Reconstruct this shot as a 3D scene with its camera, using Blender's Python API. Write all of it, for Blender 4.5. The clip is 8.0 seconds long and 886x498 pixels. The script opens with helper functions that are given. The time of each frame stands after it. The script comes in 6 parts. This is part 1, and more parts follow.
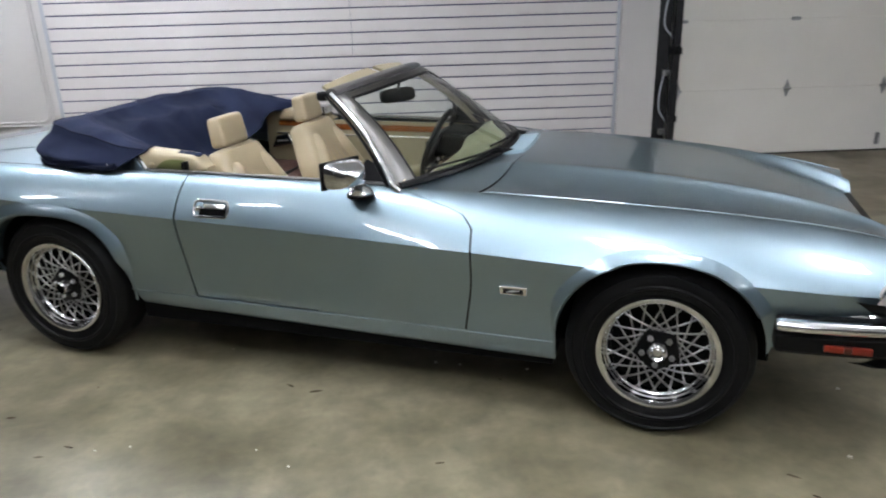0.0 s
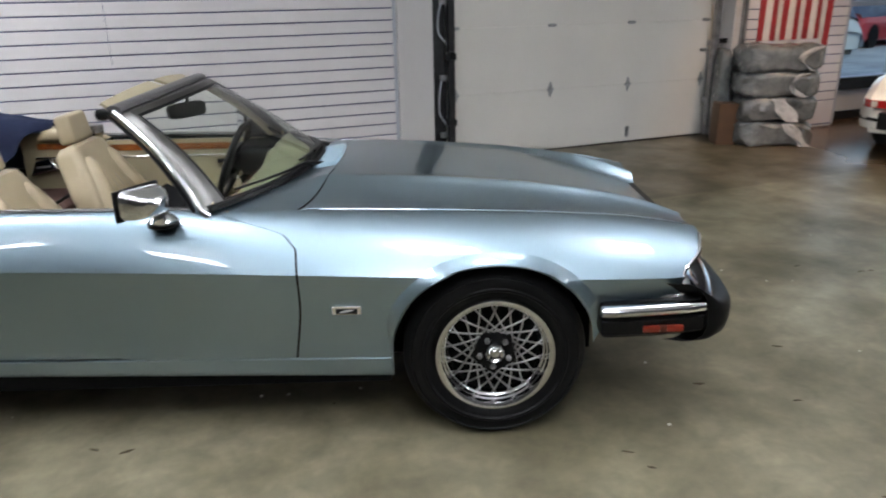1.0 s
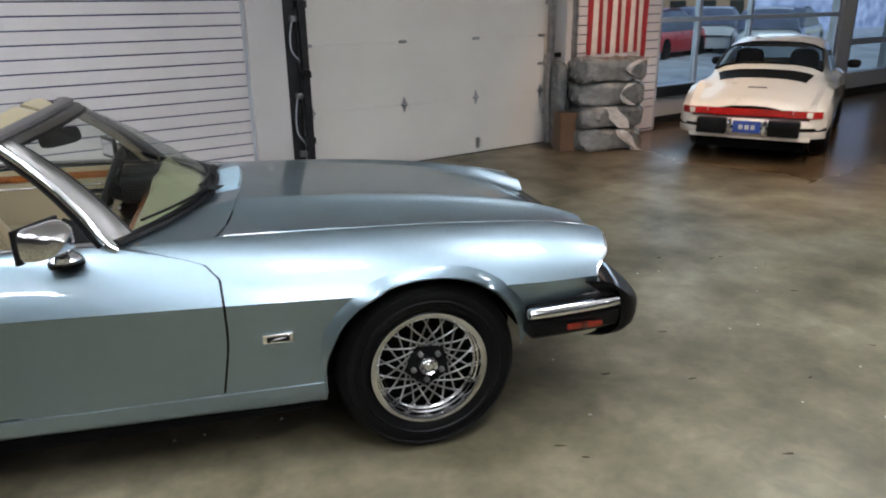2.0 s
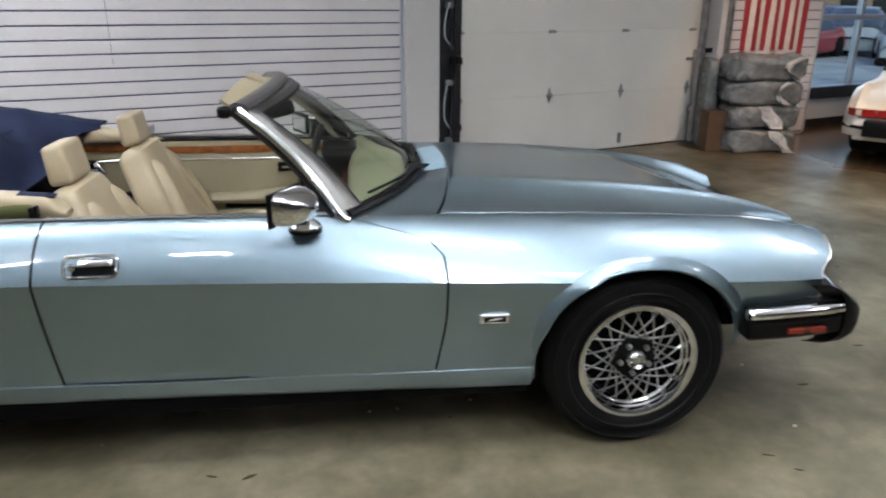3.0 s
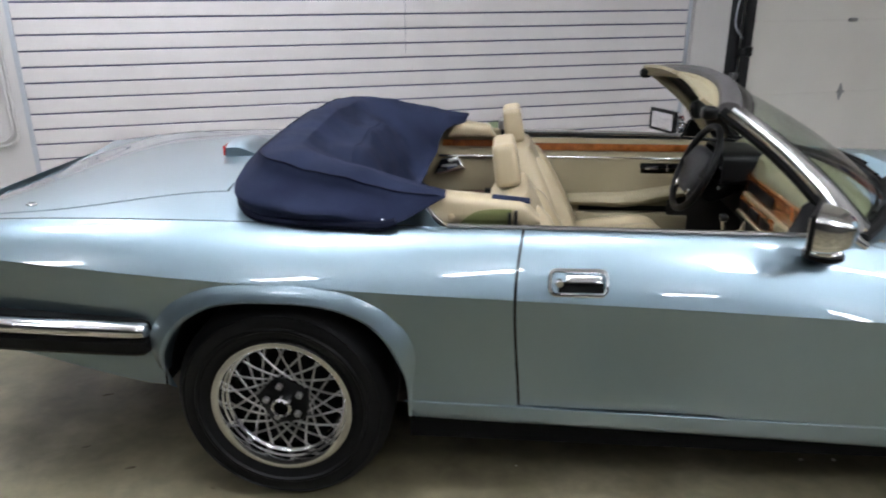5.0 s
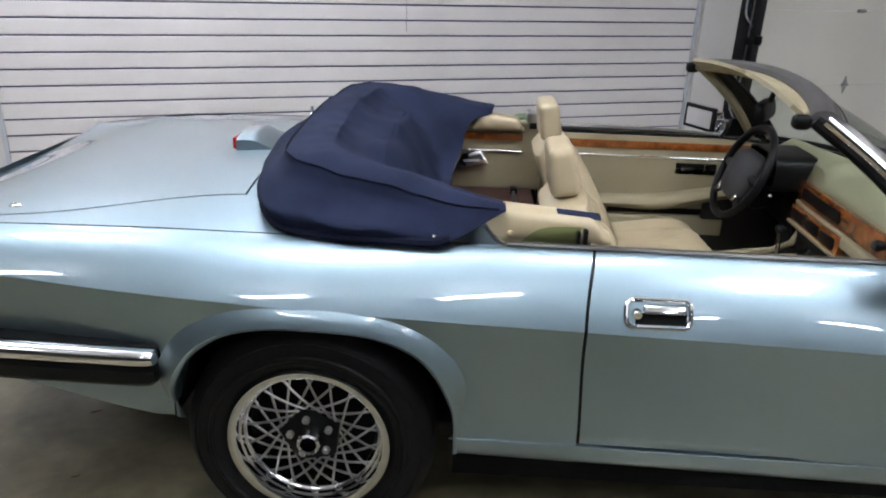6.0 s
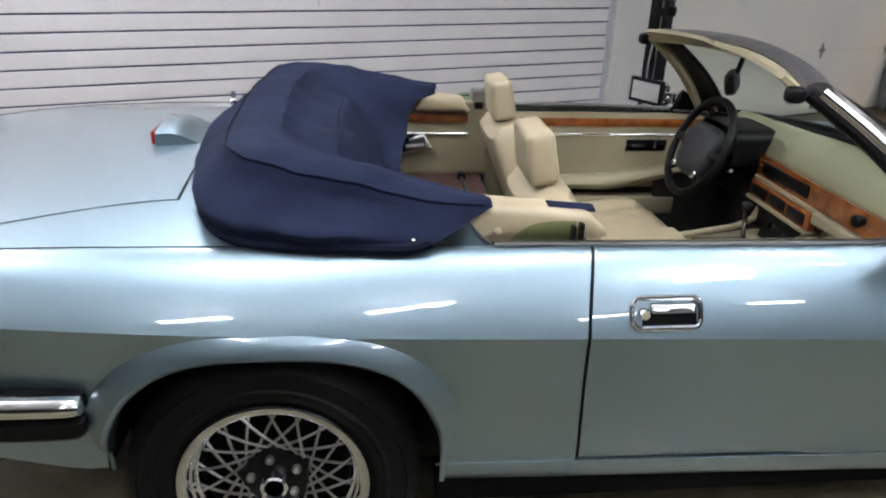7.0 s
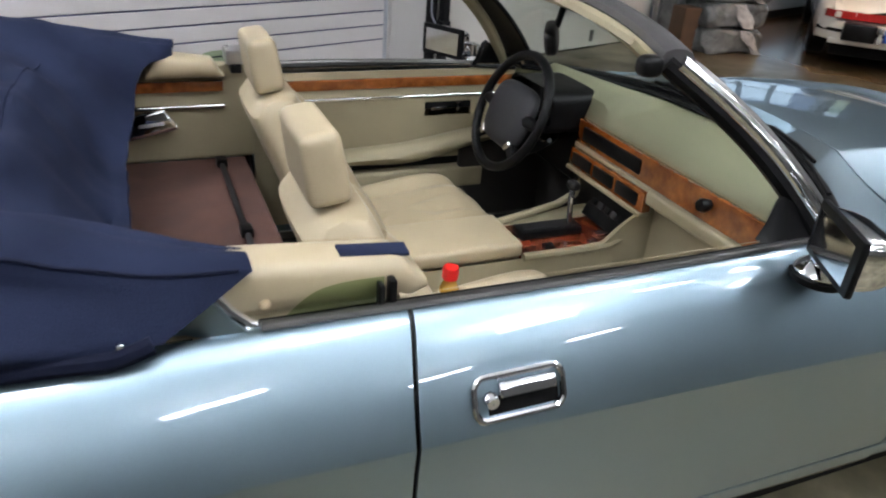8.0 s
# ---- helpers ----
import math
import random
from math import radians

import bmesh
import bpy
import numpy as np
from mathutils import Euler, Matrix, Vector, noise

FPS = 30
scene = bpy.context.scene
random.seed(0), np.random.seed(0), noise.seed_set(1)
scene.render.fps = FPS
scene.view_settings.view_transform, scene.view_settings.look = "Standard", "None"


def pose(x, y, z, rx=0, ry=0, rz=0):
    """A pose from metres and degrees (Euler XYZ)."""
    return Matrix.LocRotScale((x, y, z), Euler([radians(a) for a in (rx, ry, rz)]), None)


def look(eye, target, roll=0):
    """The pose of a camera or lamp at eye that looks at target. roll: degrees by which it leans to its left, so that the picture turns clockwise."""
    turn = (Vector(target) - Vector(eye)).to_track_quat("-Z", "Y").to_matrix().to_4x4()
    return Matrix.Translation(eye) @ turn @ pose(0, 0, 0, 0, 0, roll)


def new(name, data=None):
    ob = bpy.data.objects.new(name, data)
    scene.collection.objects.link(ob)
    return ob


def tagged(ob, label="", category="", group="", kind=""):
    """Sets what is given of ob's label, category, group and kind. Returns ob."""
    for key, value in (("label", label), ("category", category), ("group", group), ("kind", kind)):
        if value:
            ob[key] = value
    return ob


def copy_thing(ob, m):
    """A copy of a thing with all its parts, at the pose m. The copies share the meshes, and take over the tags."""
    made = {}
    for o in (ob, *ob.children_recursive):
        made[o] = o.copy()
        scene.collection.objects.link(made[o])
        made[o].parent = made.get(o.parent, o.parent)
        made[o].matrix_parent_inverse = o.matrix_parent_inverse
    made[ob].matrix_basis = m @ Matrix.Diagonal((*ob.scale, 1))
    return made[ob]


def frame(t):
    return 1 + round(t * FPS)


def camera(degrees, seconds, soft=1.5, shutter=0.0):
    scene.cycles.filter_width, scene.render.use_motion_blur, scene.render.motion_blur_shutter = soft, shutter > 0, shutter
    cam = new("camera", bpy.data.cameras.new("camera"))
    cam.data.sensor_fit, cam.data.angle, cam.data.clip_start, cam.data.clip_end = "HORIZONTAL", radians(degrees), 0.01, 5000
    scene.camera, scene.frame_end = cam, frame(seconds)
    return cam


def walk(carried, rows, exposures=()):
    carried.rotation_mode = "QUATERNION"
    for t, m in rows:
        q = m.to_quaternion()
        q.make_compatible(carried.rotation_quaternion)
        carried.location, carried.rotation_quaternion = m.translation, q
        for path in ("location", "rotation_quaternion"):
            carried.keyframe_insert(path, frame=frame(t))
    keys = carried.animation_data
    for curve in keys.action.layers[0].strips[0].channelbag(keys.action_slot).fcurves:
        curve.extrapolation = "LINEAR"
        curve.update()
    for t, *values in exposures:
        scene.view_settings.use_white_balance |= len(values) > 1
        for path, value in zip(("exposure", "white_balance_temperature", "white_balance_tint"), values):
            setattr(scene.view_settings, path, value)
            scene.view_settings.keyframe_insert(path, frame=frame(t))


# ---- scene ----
cam = camera(63.3, 8.0, soft=2.0, shutter=0.25)
PATH = [
    (0, (1.251, -3.176, 1.565), (0.693, -1.382, 0.88), -1.6),
    (0.5, (1.17, -3.172, 1.566), (0.899, -1.328, 0.842), -0.7),
    (1, (1.065, -3.084, 1.557), (1.107, -1.203, 0.879), -1.0),
    (1.2, (1.021, -3.045, 1.565), (1.189, -1.167, 0.897), -1.0),
    (2.3, (0.623, -3.041, 1.554), (1.151, -1.221, 0.915), -0.8),
    (2.5, (0.546, -3.023, 1.546), (0.972, -1.175, 0.911), -1.0),
    (3, (0.33, -2.934, 1.518), (0.577, -1.061, 0.859), 0.4),
    (3.5, (0.08, -2.826, 1.536), (0.19, -0.938, 0.886), 0.5),
    (4, (-0.186, -2.776, 1.524), (-0.126, -0.879, 0.895), 2.1),
    (4.5, (-0.451, -2.745, 1.535), (-0.401, -0.851, 0.895), 1.2),
    (4.8, (-0.569, -2.699, 1.507), (-0.63, -0.814, 0.839), 0.5),
    (5, (-0.661, -2.615, 1.505), (-0.818, -0.743, 0.817), -0.2),
    (5.2, (-0.716, -2.542, 1.519), (-0.908, -0.679, 0.818), -0.5),
    (6.3, (-0.995, -2.292, 1.515), (-0.973, -0.441, 0.757), 2.2),
    (6.5, (-1.047, -2.249, 1.511), (-0.973, -0.401, 0.75), 1.7),
    (7, (-1.078, -2.114, 1.478), (-0.874, -0.291, 0.681), 2.0),
    (7.5, (-0.983, -1.847, 1.441), (-0.513, -0.114, 0.562), 2.7),
    (8, (-0.93, -1.549, 1.45), (-0.195, 0.058, 0.514), 4.7),
]
walk(cam, [(t, look(eye, target, roll)) for t, eye, target, roll in PATH])

# ---- light ----
world = bpy.data.worlds.new("world")
scene.world = world
world.use_nodes = True
wn = world.node_tree.nodes
sky = wn.new("ShaderNodeTexSky")
sky.sky_type = "NISHITA"
sky.sun_disc = False
sky.sun_elevation, sky.sun_rotation = radians(50), radians(160)
wn["Background"].inputs["Strength"].default_value = 0.15
world.node_tree.links.new(sky.outputs["Color"], wn["Background"].inputs["Color"])

sun = bpy.data.lights.new("overcast_sun", "SUN")
sun.energy, sun.angle, sun.color = 1.0, radians(20), (0.86, 0.92, 1.0)
new("overcast_sun", sun).matrix_world = look((4.0, -8.0, 14.0), (7.0, 6.0, 0.0))
# daylight of the street through the shop window
daylight = bpy.data.lights.new("window_daylight", "AREA")
daylight.shape, daylight.size, daylight.size_y = "RECTANGLE", 4.3, 2.0
daylight.energy, daylight.color = 45, (0.66, 0.78, 1.0)
# the building's walls are turned against the car, which stands along x
WALL = pose(0.83, 3.61, 0, 0, 0, 19.8)
CEIL = 3.5
new("window_daylight", daylight).matrix_world = WALL @ pose(7.5, 0.5, 1.55, -90, 0, 0)
LAMP_POWER = 34.5


# ---- materials ----
def material(name, base, rough=0.5, metal=0.0, spread=0.12, scale=6.0, bump=0.0, bump_scale=60.0, coat=0.0, alt=None, rough_var=0.08, fine=0.0, spec=0.5):
    """Principled surface with large and fine noise in its colour, its roughness and its relief."""
    m = bpy.data.materials.new(name)
    m.use_nodes = True
    n, l = m.node_tree.nodes, m.node_tree.links
    b = n["Principled BSDF"]
    tc = n.new("ShaderNodeTexCoord")
    big = n.new("ShaderNodeTexNoise")
    big.inputs["Scale"].default_value, big.inputs["Detail"].default_value = scale, 6
    l.new(tc.outputs["Object"], big.inputs["Vector"])
    mix = n.new("ShaderNodeMix")
    mix.data_type = "RGBA"
    c = base[:3]
    d = alt[:3] if alt else tuple(v * (1 - spread) for v in c)
    e = c if alt else tuple(min(1, v * (1 + spread * 0.5)) for v in c)
    mix.inputs[6].default_value, mix.inputs[7].default_value = (*d, 1), (*e, 1)
    ramp = n.new("ShaderNodeMapRange")
    ramp.inputs["From Min"].default_value, ramp.inputs["From Max"].default_value = 0.3, 0.7
    l.new(big.outputs["Fac"], ramp.inputs["Value"])
    l.new(ramp.outputs["Result"], mix.inputs[0])
    out = mix.outputs[2]
    small = n.new("ShaderNodeTexNoise")
    small.inputs["Scale"].default_value, small.inputs["Detail"].default_value = bump_scale, 4
    l.new(tc.outputs["Object"], small.inputs["Vector"])
    if fine:
        m2 = n.new("ShaderNodeMix")
        m2.data_type, m2.blend_type = "RGBA", "MULTIPLY"
        fr = n.new("ShaderNodeMapRange")
        fr.inputs["To Min"].default_value, fr.inputs["To Max"].default_value = 1 - fine, 1 + fine
        l.new(small.outputs["Fac"], fr.inputs["Value"])
        m2.inputs[0].default_value = 1
        l.new(out, m2.inputs[6])
        l.new(fr.outputs["Result"], m2.inputs[7])
        out = m2.outputs[2]
    l.new(out, b.inputs["Base Color"])
    rr = n.new("ShaderNodeMapRange")
    rr.inputs["To Min"].default_value, rr.inputs["To Max"].default_value = max(0, rough - rough_var), min(1, rough + rough_var)
    l.new(big.outputs["Fac"], rr.inputs["Value"])
    l.new(rr.outputs["Result"], b.inputs["Roughness"])
    b.inputs["Metallic"].default_value = metal
    b.inputs["Specular IOR Level"].default_value = spec
    b.inputs["Coat Weight"].default_value = coat
    b.inputs["Coat Roughness"].default_value = 0.03
    if bump:
        bp = n.new("ShaderNodeBump")
        bp.inputs["Strength"].default_value, bp.inputs["Distance"].default_value = bump, 0.01
        l.new(small.outputs["Fac"], bp.inputs["Height"])
        l.new(bp.outputs["Normal"], b.inputs["Normal"])
    return m


def emitter(name, colour, strength):
    m = bpy.data.materials.new(name)
    m.use_nodes = True
    b = m.node_tree.nodes["Principled BSDF"]
    b.inputs["Base Color"].default_value = colour
    b.inputs["Emission Color"].default_value = colour
    b.inputs["Emission Strength"].default_value = strength
    return m


def glass(name, tint, gloss=1.0):
    """A thin pane: clear, with the mirror of its surface by Fresnel."""
    m = bpy.data.materials.new(name)
    m.use_nodes = True
    n, l = m.node_tree.nodes, m.node_tree.links
    n.remove(n["Principled BSDF"])
    t, g, x, lw = n.new("ShaderNodeBsdfTransparent"), n.new("ShaderNodeBsdfGlossy"), n.new("ShaderNodeMixShader"), n.new("ShaderNodeLayerWeight")
    t.inputs["Color"].default_value = tint
    g.inputs["Roughness"].default_value = 0.02
    pw, mr = n.new("ShaderNodeMath"), n.new("ShaderNodeMapRange")
    pw.operation = "POWER"
    lw.inputs["Blend"].default_value = 0.5
    pw.inputs[1].default_value = 5.0
    mr.inputs["To Min"].default_value, mr.inputs["To Max"].default_value = 0.045 * gloss, 0.95
    l.new(lw.outputs["Facing"], pw.inputs[0])
    l.new(pw.outputs[0], mr.inputs["Value"])
    l.new(mr.outputs["Result"], x.inputs["Fac"])
    l.new(t.outputs[0], x.inputs[1])
    l.new(g.outputs[0], x.inputs[2])
    l.new(x.outputs[0], n["Material Output"].inputs["Surface"])
    return m


PAINT = material("blue_metallic_paint", (0.230, 0.310, 0.366, 1), 0.41, 1.0, 0.04, 3, 0.0, 500, coat=1.0, rough_var=0.03, fine=0.06)
PAINT.node_tree.nodes["Principled BSDF"].inputs["Coat IOR"].default_value = 1.7
SATINSILVER = material("satin_silver", (0.52, 0.52, 0.53, 1), 0.30, 1.0, 0.15, 20)
SATINBLUE = material("pale_blue_plastic", (0.20, 0.29, 0.35, 1), 0.40, 0.0, 0.08, 8, 0.05, 200, rough_var=0.05)
CHROME = material("chrome", (0.78, 0.78, 0.80, 1), 0.07, 1.0, 0.05, 12, rough_var=0.03)
RIM = material("polished_alloy", (0.64, 0.64, 0.65, 1), 0.13, 1.0, 0.1, 30, rough_var=0.06)
SPOKE = material("silver_alloy", (0.42, 0.415, 0.41, 1), 0.34, 1.0, 0.15, 30, rough_var=0.08)
RUBBER = material("tyre_rubber", (0.006, 0.006, 0.0065, 1), 0.5, 0, 0.3, 14, 0.06, 120, rough_var=0.10, spec=0.14)
BLACK = material("black_trim", (0.0045, 0.0045, 0.005, 1), 0.40, 0, 0.3, 20, 0.05, 200, spec=0.16)
# near-black; also serves as painted shade inside the wheels
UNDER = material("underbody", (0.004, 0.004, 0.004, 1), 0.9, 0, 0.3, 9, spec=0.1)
STAINLESS = material("satin_stainless", (0.15, 0.145, 0.14, 1), 0.40, 1.0, 0.1, 12)
CANVAS = material("navy_canvas", (0.0165, 0.0225, 0.051, 1), 0.85, 0, 0.35, 5, 0.35, 500, alt=(0.0075, 0.0105, 0.027), fine=0.30, spec=0.12)
VINYL = material("grey_vinyl", (0.055, 0.051, 0.052, 1), 0.5, 0, 0.15, 10, 0.2, 300)
LEATHER = material("cream_leather", (0.39, 0.318, 0.207, 1), 0.42, 0, 0.12, 5, 0.06, 420, fine=0.04)
CARD = material("tan_vinyl", (0.28, 0.238, 0.152, 1), 0.55, 0, 0.10, 4, 0.2, 260)
DASH = material("green_beige_dash", (0.19, 0.186, 0.116, 1), 0.6, 0, 0.08, 4, 0.15, 300)
WOOD = material("walnut_veneer", (0.29, 0.092, 0.022, 1), 0.22, 0, 0.5, 22, 0, 80, coat=1.0, alt=(0.13, 0.035, 0.008), fine=0.3)
CARPET = material("brown_carpet", (0.082, 0.036, 0.026, 1), 0.95, 0, 0.3, 9, 0.6, 500, fine=0.4)
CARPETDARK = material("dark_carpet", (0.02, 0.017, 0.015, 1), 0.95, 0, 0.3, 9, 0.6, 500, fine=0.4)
LEATHERDARK = material("seam_leather", (0.40, 0.31, 0.19, 1), 0.5, 0, 0.1, 9)
HUBGREY = material("dark_grey_padding", (0.014, 0.014, 0.017, 1), 0.55, 0, 0.2, 12, 0.2, 400)
WOODRED = material("red_walnut", (0.20, 0.035, 0.012, 1), 0.2, 0, 0.5, 16, 0, 80, coat=1.0, alt=(0.05, 0.012, 0.006), fine=0.3)
AMBER = material("amber_plastic", (0.45, 0.25, 0.05, 1), 0.2, 0, 0.1, 20)
REDCAP = material("red_plastic", (0.6, 0.015, 0.015, 1), 0.3, 0, 0.1, 20)
PALEBAND = material("pale_paper", (0.6, 0.58, 0.52, 1), 0.6, 0, 0.1, 20)
WHITEWALL = material("white_wall_paint", (0.52, 0.50, 0.495, 1), 0.55, 0, 0.05, 1.2, 0.06, 90)
DARKWALL = material("unseen_dark_wall", (0.07, 0.068, 0.066, 1), 0.6, 0, 0.15, 1.2, 0.06, 90)
SLAT = material("slatwall_laminate", (0.61, 0.575, 0.58, 1), 0.42, 0, 0.05, 2.5, 0.03, 60, fine=0.03)
GROOVE = material("slatwall_groove", (0.03, 0.035, 0.12, 1), 0.5, 0, 0.2, 8)
DOORPAINT = material("garage_door_paint", (0.70, 0.67, 0.625, 1), 0.5, 0, 0.06, 1.5, 0.08, 130, fine=0.04)
STEEL = material("galvanised_steel", (0.32, 0.32, 0.33, 1), 0.42, 0.9, 0.3, 14)
DARKSTEEL = material("dark_steel", (0.02, 0.02, 0.022, 1), 0.5, 0.5, 0.4, 12)
CEILING = material("ceiling_paint", (0.84, 0.84, 0.83, 1), 0.8, 0, 0.05, 1, 0.1, 60)
LENS_RED = material("red_lens", (0.35, 0.012, 0.012, 1), 0.15, 0, 0.2, 30, coat=1)
LENS_DARK = material("dark_lens", (0.06, 0.012, 0.008, 1), 0.3, 0, 0.2, 30, coat=.5)
LENS_MARKER = material("marker_lens", (0.19, 0.018, 0.008, 1), 0.3, 0, 0.2, 30, coat=.5)
CREAMPAINT = material("cream_car_paint", (0.80, 0.785, 0.73, 1), 0.3, 0, 0.04, 3, coat=1.0)
LAMPGLOW = emitter("fluorescent_diffuser", (0.89, 0.93, 1.0, 1), LAMP_POWER)
CLEAR = glass("clear_glass", (0.83, 0.89, 0.84, 1))
GREENGLASS = glass("green_side_glass", (0.45, 0.58, 0.38, 1))


def concrete():
    m = bpy.data.materials.new("worn_concrete")
    m.use_nodes = True
    n, l = m.node_tree.nodes, m.node_tree.links
    b = n["Principled BSDF"]
    tc = n.new("ShaderNodeTexCoord")
    cols = []
    for sc, lo, hi, det in ((0.55, 0.3, 0.7, 5), (2.2, 0.27, 0.75, 9), (30, 0.25, 0.75, 5), (7.5, 0.30, 0.68, 8)):
        t = n.new("ShaderNodeTexNoise")
        t.inputs["Scale"].default_value, t.inputs["Detail"].default_value = sc, det
        t.inputs["Distortion"].default_value = 0.25
        l.new(tc.outputs["Object"], t.inputs["Vector"])
        r = n.new("ShaderNodeMapRange")
        r.inputs["From Min"].default_value, r.inputs["From Max"].default_value = lo, hi
        l.new(t.outputs["Fac"], r.inputs["Value"])
        cols.append(r.outputs["Result"])
    base = n.new("ShaderNodeMix")
    base.data_type = "RGBA"
    base.inputs[6].default_value, base.inputs[7].default_value = (0.164, 0.147, 0.096, 1), (0.280, 0.252, 0.180, 1)
    l.new(cols[0], base.inputs[0])
    stain = n.new("ShaderNodeMix")
    stain.data_type, stain.blend_type = "RGBA", "MULTIPLY"
    lo = n.new("ShaderNodeMix")
    lo.data_type = "RGBA"
    lo.inputs[6].default_value, lo.inputs[7].default_value = (0.37, 0.35, 0.27, 1), (1.24, 1.23, 1.20, 1)
    l.new(cols[1], lo.inputs[0])
    stain.inputs[0].default_value = 1
    l.new(base.outputs[2], stain.inputs[6])
    l.new(lo.outputs[2], stain.inputs[7])
    grit = n.new("ShaderNodeMix")
    grit.data_type, grit.blend_type = "RGBA", "MULTIPLY"
    g2 = n.new("ShaderNodeMapRange")
    g2.inputs["To Min"].default_value, g2.inputs["To Max"].default_value = 0.9, 1.06
    l.new(cols[2], g2.inputs["Value"])
    grit.inputs[0].default_value = 1
    l.new(stain.outputs[2], grit.inputs[6])
    l.new(g2.outputs["Result"], grit.inputs[7])
    blot = n.new("ShaderNodeMix")
    blot.data_type, blot.blend_type = "RGBA", "MULTIPLY"
    g3 = n.new("ShaderNodeMapRange")
    g3.inputs["To Min"].default_value, g3.inputs["To Max"].default_value = 0.72, 1.10
    l.new(cols[3], g3.inputs["Value"])
    blot.inputs[0].default_value = 1
    l.new(grit.outputs[2], blot.inputs[6])
    l.new(g3.outputs["Result"], blot.inputs[7])
    # the far bay fades to a glossier red-brown, and the apron at the garage door is a darker pour
    xyz = n.new("ShaderNodeSeparateXYZ")
    l.new(tc.outputs["Object"], xyz.inputs[0])

    def span(axis, lo_, hi_):
        r_ = n.new("ShaderNodeMapRange")
        r_.interpolation_type = "SMOOTHSTEP"
        r_.inputs["From Min"].default_value, r_.inputs["From Max"].default_value = lo_, hi_
        l.new(xyz.outputs[axis], r_.inputs["Value"])
        return r_.outputs["Result"]

    def times(a_, b_):
        m_ = n.new("ShaderNodeMath")
        m_.operation = "MULTIPLY"
        l.new(a_, m_.inputs[0])
        l.new(b_, m_.inputs[1])
        return m_.outputs[0]

    def tint(src, fac, colour, kind):
        x_ = n.new("ShaderNodeMix")
        x_.data_type, x_.blend_type = "RGBA", kind
        x_.inputs[7].default_value = colour
        l.new(fac, x_.inputs[0])
        l.new(src, x_.inputs[6])
        return x_.outputs[2]
    apron = times(times(span("Y", -1.97, -1.93), span("X", 0.2, 0.6)), span("X", 4.3, 3.6))
    bay_mask = times(span("X", 3.2, 4.5), span("Y", -4.2, -2.2))
    col = tint(blot.outputs[2], apron, (0.66, 0.60, 0.56, 1), "MULTIPLY")
    col = tint(col, bay_mask, (0.60, 0.40, 0.30, 1), "MULTIPLY")
    l.new(col, b.inputs["Base Color"])
    rr = n.new("ShaderNodeMapRange")
    rr.inputs["To Min"].default_value, rr.inputs["To Max"].default_value = 0.48, 0.30
    l.new(cols[1], rr.inputs["Value"])
    gloss = n.new("ShaderNodeMix")
    gloss.data_type = "FLOAT"
    gloss.inputs[3].default_value = 0.20
    l.new(bay_mask, gloss.inputs[0])
    l.new(rr.outputs["Result"], gloss.inputs[2])
    l.new(gloss.outputs[0], b.inputs["Roughness"])
    bp = n.new("ShaderNodeBump")
    bp.inputs["Strength"].default_value, bp.inputs["Distance"].default_value = 0.12, 0.004
    l.new(cols[2], bp.inputs["Height"])
    l.new(bp.outputs["Normal"], b.inputs["Normal"])
    return m


CONCRETE = concrete()


# ---- building helpers ----
def put(name, bm, mat_, matrix=None, smooth=False):
    """Links a bmesh as one mesh object."""
    me = bpy.data.meshes.new(name)
    bmesh.ops.recalc_face_normals(bm, faces=bm.faces)
    if smooth:
        for f_ in bm.faces:
            f_.smooth = True
    hard = [i for i, e_ in enumerate(bm.edges) if not e_.smooth]
    bm.to_mesh(me)
    bm.free()
    if smooth:
        me.set_sharp_from_angle(angle=radians(38))
        for i in hard:
            me.edges[i].use_edge_sharp = True
    me.materials.append(mat_)
    ob = new(name, me)
    if matrix is not None:
        ob.matrix_world = matrix
    return ob


def part(name, bm, mat_, parent, label="", smooth=True):
    """One mesh under a thing or under a part, in the thing's own space."""
    ob = put(name, bm, mat_, None, smooth)
    ob.parent = parent
    if label:
        tagged(ob, label)
    return ob


def thing(name, label, category, matrix=None, group="", kind=""):
    """The empty at the base of a thing made of parts."""
    ob = new(name)
    ob.empty_display_size = 0.1
    if matrix is not None:
        ob.matrix_world = matrix
    return tagged(ob, label, category, group, kind)


def box(x0, x1, y0, y1, z0, z1, bevel=0.0, seg=2, bm=None):
    """A block, with rounded edges where bevel is given."""
    own = bmesh.new()
    bmesh.ops.create_cube(own, size=1)
    for v in own.verts:
        v.co = Vector(((x0 + x1) / 2 + v.co.x * (x1 - x0), (y0 + y1) / 2 + v.co.y * (y1 - y0), (z0 + z1) / 2 + v.co.z * (z1 - z0)))
    if bevel:
        bmesh.ops.bevel(own, geom=own.edges[:], offset=bevel, segments=seg, affect="EDGES", profile=0.6)
    return join(bm, own)


def join(bm, own):
    if bm is None:
        return own
    me = bpy.data.meshes.new("joined")
    own.to_mesh(me)
    own.free()
    bm.from_mesh(me)
    bpy.data.meshes.remove(me)
    return bm


def moved(bm, m):
    bmesh.ops.transform(bm, matrix=m, verts=bm.verts)
    return bm


